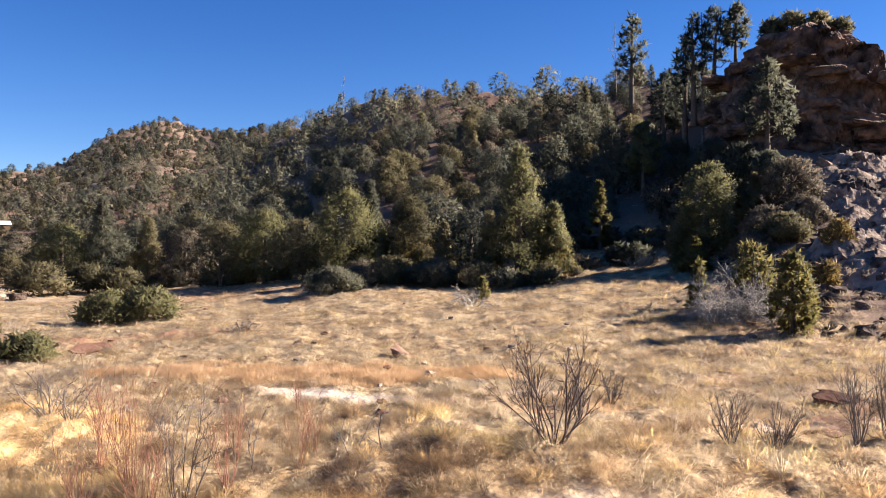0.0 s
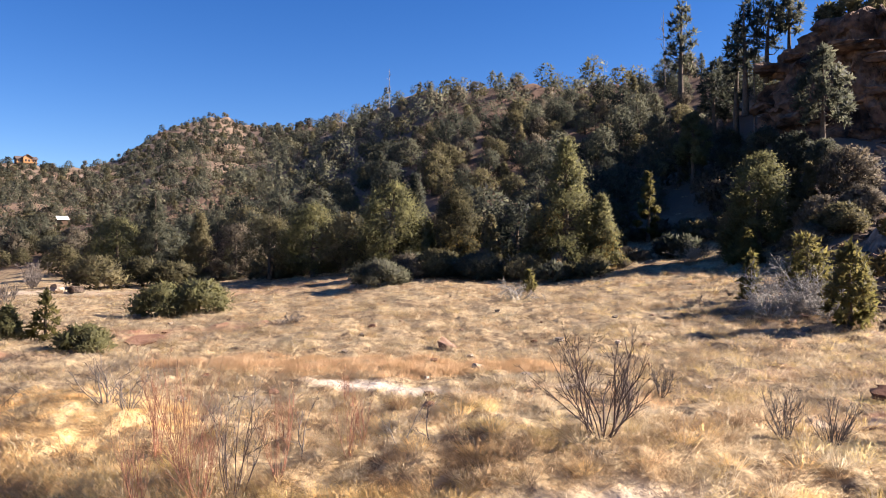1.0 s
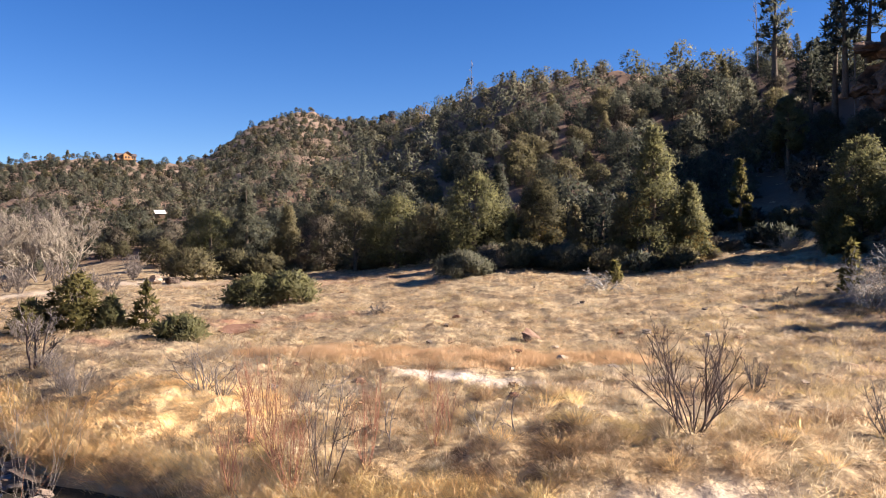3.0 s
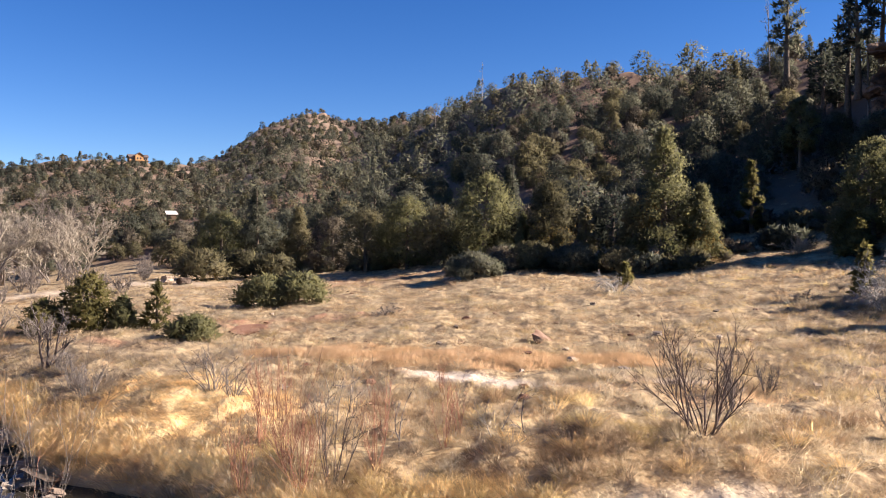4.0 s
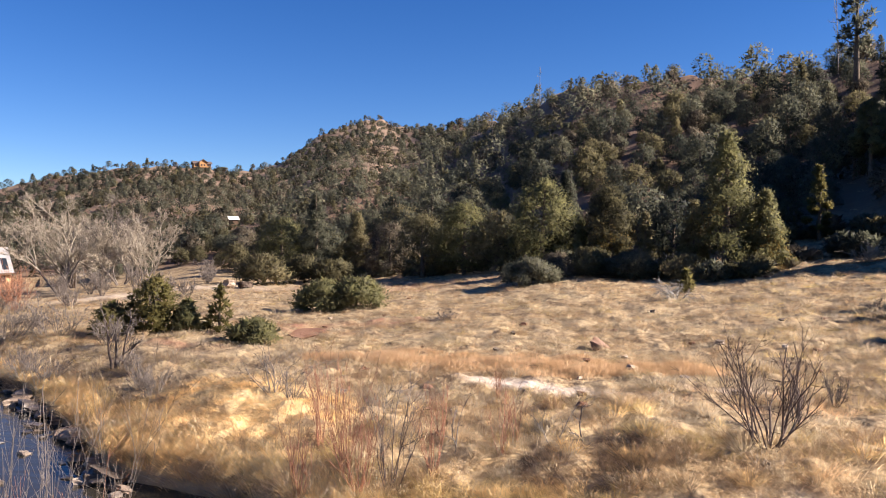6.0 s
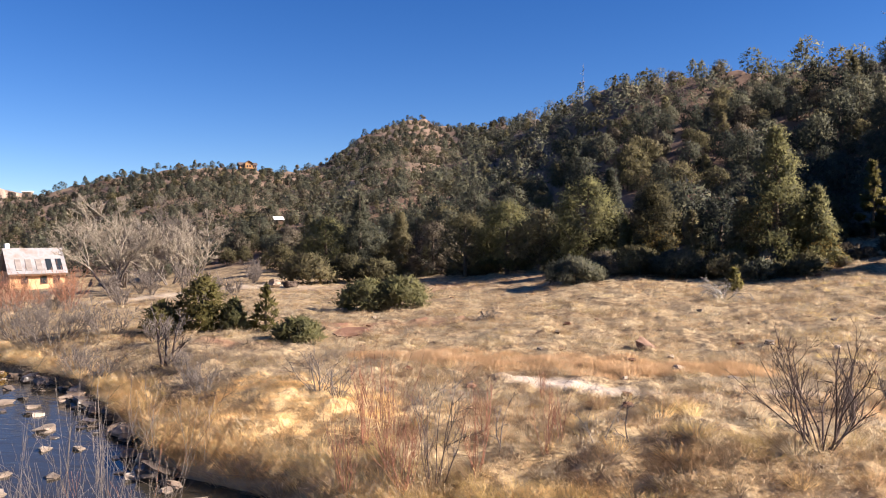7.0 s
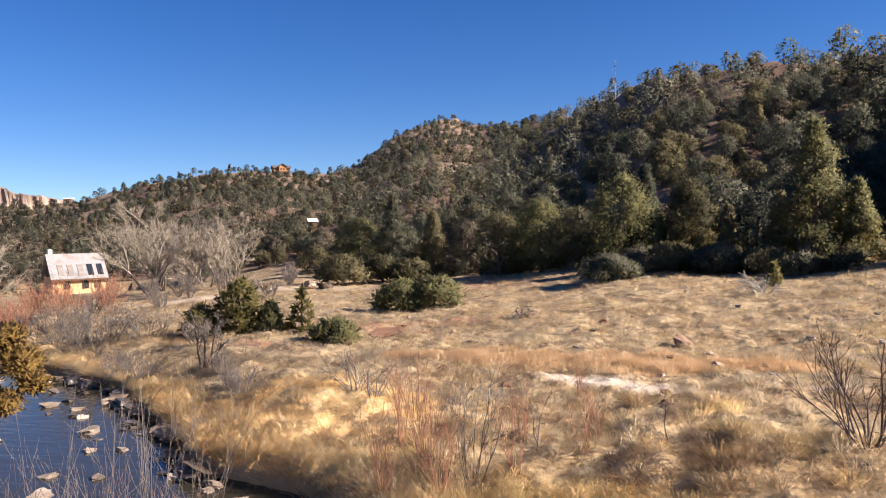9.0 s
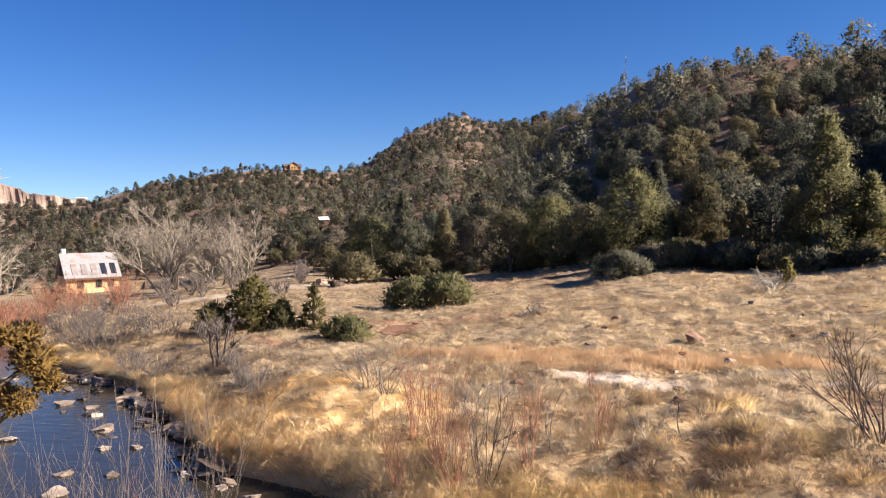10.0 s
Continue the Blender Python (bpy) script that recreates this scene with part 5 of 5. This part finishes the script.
    for soup, sel in ((gold, k & (rng.uniform(size=len(fx)) < 0.6)), (tan, k & (rng.uniform(size=len(fx)) < 0.4))):
        blades(soup, fx[sel], fy[sel], rng.uniform(0.3, 0.6, int(sel.sum())), np.full(int(sel.sum()), 0.25), 22, 0.0014 + 0.0003 * r[sel], rng, 0.5, hang[sel], True, -1.5)
    # rank tufts at the foot of the bank
    fx, fy = [], []
    for a, b in zip(STREAM[3:7], STREAM[4:8]):
        nrm = unit(np.array([[(b - a)[1], -(b - a)[0]]]))[0]
        for t in np.arange(0, 1, 0.05 / np.hypot(*(b - a))):
            p = a + (b - a) * t + nrm * rng.uniform(2.8, 3.8)
            fx.append(p[0]), fy.append(p[1])
    fx, fy = np.array(fx), np.array(fy)
    k = (height(fx, fy) > WATER + 0.06) & (waves(fx, fy, 55, 1.1, 3) > -0.3)
    fx, fy = fx[k], fy[k]
    r = np.hypot(fx, fy)
    for soup, sel in ((reed, rng.uniform(size=len(fx)) < 0.45), (olive, rng.uniform(size=len(fx)) < 0.45), (gold, rng.uniform(size=len(fx)) < 0.5)):
        blades(soup, fx[sel], fy[sel], rng.uniform(0.25, 0.5, int(sel.sum())), np.full(int(sel.sum()), 0.22), 34, 0.0014 + 0.0003 * r[sel], rng, 1.0, (-0.1, -0.3))
    # weeds and tussocks of the stony slope
    x, y, r = keep(*scatter(1500, 6, 33, 16, 42), 1)
    for soup, sel in ((grey, np.arange(len(x)) % 2 == 0), (olive, np.arange(len(x)) % 4 == 1), (tan, np.arange(len(x)) % 4 == 3)):
        m = int(sel.sum())
        blades(soup, x[sel], y[sel], rng.uniform(0.12, 0.32, m), rng.uniform(0.25, 0.6, m), 34, 0.002 + 0.0005 * r[sel], rng, 1.1, (0.0, 0.0), False)
    for soup, m, nm, lb in ((tan, M_TAN, "tan_grass", "dry tan bunch grass covering the meadow"), (reed, M_REED, "orange_sedge", "low orange-brown sedge in a damp band"), (gold, M_GOLD, "golden_grass", "golden windblown grass on the stream bank"), (grey, M_GREY, "grey_weeds", "grey dead weeds between the grass"), (olive, M_OLIVE, "olive_grass", "olive-green tufts of half-dry grass")):
        tagged(new(nm, soup.mesh(nm, m)), lb, "grass", kind="stuff")


grass()


# ---- buildings ----
def box(bm, x0, x1, y0, y1, z0, z1):
    vs = [bm.verts.new(p) for p in ((x0, y0, z0), (x1, y0, z0), (x1, y1, z0), (x0, y1, z0), (x0, y0, z1), (x1, y0, z1), (x1, y1, z1), (x0, y1, z1))]
    for q in ((3, 2, 1, 0), (4, 5, 6, 7), (0, 1, 5, 4), (1, 2, 6, 5), (2, 3, 7, 6), (3, 0, 4, 7)):
        bm.faces.new([vs[i] for i in q])


def solid(name, material, parent, *boxes, label="", bevel=0.0):
    bm = bmesh.new()
    for b in boxes:
        box(bm, *b)
    if bevel:
        bmesh.ops.bevel(bm, geom=bm.edges[:], offset=bevel, segments=1, affect="EDGES")
    me = bpy.data.meshes.new(name)
    bm.to_mesh(me)
    bm.free()
    me.materials.append(material)
    return part(name, me, parent, label)


def prism(name, material, parent, profile, x0, x1, label=""):
    """A profile in y, z drawn out along x."""
    bm = bmesh.new()
    a = [bm.verts.new((x0, y, z)) for y, z in profile]
    b = [bm.verts.new((x1, y, z)) for y, z in profile]
    n = len(profile)
    bm.faces.new(a[::-1])
    bm.faces.new(b)
    for i in range(n):
        bm.faces.new((a[i], a[(i + 1) % n], b[(i + 1) % n], b[i]))
    bmesh.ops.recalc_face_normals(bm, faces=bm.faces[:])
    me = bpy.data.meshes.new(name)
    bm.to_mesh(me)
    bm.free()
    me.materials.append(material)
    return part(name, me, parent, label)


M_STUCCO = mat("ochre_stucco", [(0.3, (0.50, 0.27, 0.13)), (0.6, (0.66, 0.40, 0.22))], 1.5, 5, bump=0.01, bump_scale=20)
M_METAL = mat("weathered_metal_roof", [(0.3, (0.164, 0.148, 0.143)), (0.5, (0.279, 0.262, 0.260)), (0.7, (0.221, 0.164, 0.134))], 1.2, 5, rough=0.5, spec=0.4)
M_RUSTY = mat("rusty_sheet", [(0.3, (0.17, 0.14, 0.125)), (0.6, (0.26, 0.225, 0.205))], 2, 5)
M_DARK = mat("dark_timber", [(0.3, (0.05, 0.03, 0.02)), (0.6, (0.12, 0.075, 0.05))], 3, 5)
M_LOG = mat("orange_logs", [(0.3, (0.270, 0.128, 0.053)), (0.6, (0.375, 0.203, 0.090))], 2, 5)
M_SHINGLE = mat("dark_roofing", [(0.3, (0.07, 0.05, 0.05)), (0.6, (0.13, 0.10, 0.09))], 2, 5)
M_WHITE = mat("white_paint", [(0.3, (0.70, 0.68, 0.62)), (0.6, (0.82, 0.80, 0.75))], 2, 4)
M_GLASS = bpy.data.materials.new("dark_window_glass")
M_GLASS.use_nodes = True
M_GLASS.node_tree.nodes["Principled BSDF"].inputs["Base Color"].default_value = (0.02, 0.025, 0.03, 1)
M_GLASS.node_tree.nodes["Principled BSDF"].inputs["Roughness"].default_value = 0.08


def cabin():
    x, y = polar(-44.7, 108)
    root = tagged(new("cabin"), "ochre stucco cabin with a pale metal roof among bare trees", "house")
    solid("wall", M_STUCCO, root, (-4.3, 4.3, -2.6, 2.6, -1.0, 2.0))
    prism("gable", M_DARK, root, [(-2.55, 2.0), (2.55, 2.0), (0.0, 4.6)], -4.25, 4.25)
    for sgn in (-1, 1):
        prism("roof", M_METAL, root, [(sgn * 3.1, 1.62), (sgn * 3.1, 1.76), (0, 4.92), (0, 4.78)], -4.7, 4.7, "weathered pale metal roofing")
    solid("chimney", M_WHITE, root, (-4.2, -3.5, 0.1, 0.8, 3.8, 5.5), label="whitewashed chimney", bevel=0.04)
    for i in range(5):
        x0 = -3.9 + i * 1.6
        prism("skylight", M_GLASS if i > 2 else M_RUSTY, root, [(-2.70, 2.10), (-2.78, 2.18), (-1.45, 3.53), (-1.37, 3.45)], x0 + 0.6, x0 + 1.5, "dark roof window" if i > 2 else "rusty roof patch")
    solid("eave_board", M_DARK, root, (-4.7, 5.6, -3.25, -3.1, 1.5, 1.7))
    for x0 in (-2.6, 0.4, 2.4):
        w = solid("window", M_DARK, root, (x0, x0 + 1.1, -2.66, -2.58, 0.4, 1.4))
        solid("pane", M_GLASS, w, (x0 + 0.08, x0 + 1.02, -2.69, -2.65, 0.48, 1.32))
    root.matrix_basis = pose(x, y, ground_z(x, y) + 0.25, 0, 0, 44.2 + 14) @ Matrix.Diagonal((0.70, 0.85, 0.95, 1))


def log_house():
    x, y = polar(-31.1, 366)
    root = tagged(new("log_house"), "orange log house with a dark gabled roof on the ridge", "house")
    solid("wall", M_LOG, root, (-7.5, 7.5, -4.5, 4.5, -3.0, 2.4))
    solid("wing", M_LOG, root, (-3.0, 3.2, -6.5, -4.4, -3.0, 3.6))
    prism("roof", M_SHINGLE, root, [(-5.4, 2.3), (-5.4, 2.6), (0, 5.0), (5.4, 2.6), (5.4, 2.3), (0, 4.6)], -8.4, 8.4, "dark shingled roof")
    gable = prism("front_roof", M_SHINGLE, root, [(-4.2, 3.2), (-4.2, 3.6), (0, 6.4), (4.2, 3.6), (4.2, 3.2), (0, 5.9)], -7.6, 0.0)
    gable.matrix_basis = pose(0.1, 0, 0, 0, 0, 90) @ pose(0, 0, 0)
    prism("front_gable", M_LOG, root, [(-3.4, 3.5), (3.4, 3.5), (0, 5.8)], -6.45, -6.2).matrix_basis = pose(0.1, 0, 0, 0, 0, 90)
    for x0, z0 in ((-6.6, 0.2), (-5.0, 0.2), (-1.8, 0.4), (0.6, 0.4), (4.2, 0.2), (5.8, 0.2)):
        y0 = -6.5 if -3 < x0 < 3 else -4.5
        solid("window", M_GLASS, root, (x0, x0 + 1.2, y0 - 0.06, y0 + 0.05, z0, z0 + 1.6), label="dark window pane")
    solid("deck", M_DARK, root, (-8.5, 8.5, -7.6, -4.4, -1.2, -0.9))
    root.matrix_basis = pose(x, y, ground_z(x, y) + 1.9, 0, 0, 31 + 12) @ Matrix.Scale(0.5, 4)


def sheds():
    x, y = SHED
    root = tagged(new("shed"), "small shed with a white roof among the trees", "shed")
    solid("wall", M_DARK, root, (-1.7, 1.7, -1.4, 1.4, -1.0, 2.0))
    prism("roof", M_WHITE, root, [(-2.0, 1.7), (-2.0, 1.85), (1.8, 2.75), (1.8, 2.6)], -2.3, 2.3, "white sheet roof")
    root.matrix_basis = pose(x, y, ground_z(x, y) + 0.9, 0, 0, 40) @ Matrix.Diagonal((0.32, 0.3, 0.5, 1))
    x, y = polar(-44.9, 372)
    root = tagged(new("tower_house"), "small square pale stone house on the far ridge", "house")
    solid("wall", M_ROCK, root, (-1.7, 1.7, -1.7, 1.7, -3.0, 3.0))
    solid("parapet", M_WHITE, root, (-1.85, 1.85, -1.85, 1.85, 3.0, 3.4))
    solid("window", M_GLASS, root, (-0.5, 0.5, -1.76, -1.65, 1.0, 2.2))
    root.matrix_basis = pose(x, y, ground_z(x, y) + 1.8, 0, 0, 30)


cabin()
log_house()
sheds()


def mesa():
    """Distant red tableland: a stepped wall with talus, drawn along its rim."""
    k, rows = 140, ((0.0, -60, 0), (0.30, -30, 0), (0.52, -14, 0), (0.56, -9, 1), (0.74, -6, 1), (0.80, 0, 1), (0.98, 3, 1), (1.0, 12, 0), (1.0, 160, 0))
    s = Soup()
    v = np.zeros((len(rows), k, 3))
    for i in range(k):
        az = -64 + 21.0 * i / (k - 1)
        top = 3 + 1150 * math.tan(radians(np.interp(az, [-64, -52, -50.2, -49.2, -48.2, -46, -43], [4.8, 4.7, 4.5, 4.3, 3.75, 3.45, 2.6]))) + 3.0 * noise.fractal(Vector((az * 0.9, 0, 0)), 0.9, 2, 4)
        for j, (f, back, steep) in enumerate(rows):
            rr = 1150 + back + 9 * noise.fractal(Vector((az * 1.6, j * 0.3, 2)), 0.8, 2, 4)
            x, y = polar(az, rr)
            v[j, i] = (x, y, -10 + (top + 10) * f)
    i, j = np.meshgrid(np.arange(len(rows) - 1), np.arange(k - 1), indexing="ij")
    p = i * k + j
    s.add(v, np.stack([np.stack([p, p + 1, p + k], -1), np.stack([p + 1, p + k + 1, p + k], -1)], 2))
    m = mat("red_tableland", [(0.32, (0.13, 0.10, 0.085)), (0.48, (0.26, 0.185, 0.145)), (0.6, (0.36, 0.27, 0.21)), (0.72, (0.17, 0.125, 0.095))], 0.05, 8, bump=2.0, bump_scale=0.15)
    tagged(new("backdrop", s.mesh("red_tableland", m)), "distant red sandstone tableland", "mesa", kind="structure")


mesa()

# bare stems on the near bank: azimuth, distance, height of the tips, width, stems, thickness
for i, (az, r, top, w, n, thick, m) in enumerate([(-49.4, 4.9, 2.0, 1.0, 22, 0.0026, M_TWIG), (-47.4, 4.8, 1.95, 0.8, 14, 0.0024, M_TWIG), (-42.9, 4.9, 2.42, 0.35, 2, 0.0062, M_TWIG), (-43.3, 4.8, 2.1, 0.4, 10, 0.0024, M_TWIG), (-41.2, 4.9, 1.95, 0.6, 12, 0.0022, M_TWIG), (-40.0, 5.0, 1.85, 0.6, 16, 0.0022, M_TWIG), (-44.6, 4.7, 1.8, 0.8, 11, 0.0022, M_TWIG), (-41.6, 4.6, 1.45, 0.7, 16, 0.0018, M_REDTWIG)]):
    woody("bank_shrub", "thin bare stems of a shrub on the near bank", "shrub", (top - ground_z(*polar(az, r))) * 1.0, w, n, [(6, 0.28, 0.3, 0.55), (3, 0.5, 0.4, 0.8)], thick, m, 900 + i, polar(az, r), "bare stems on the near bank", bend=0.07)
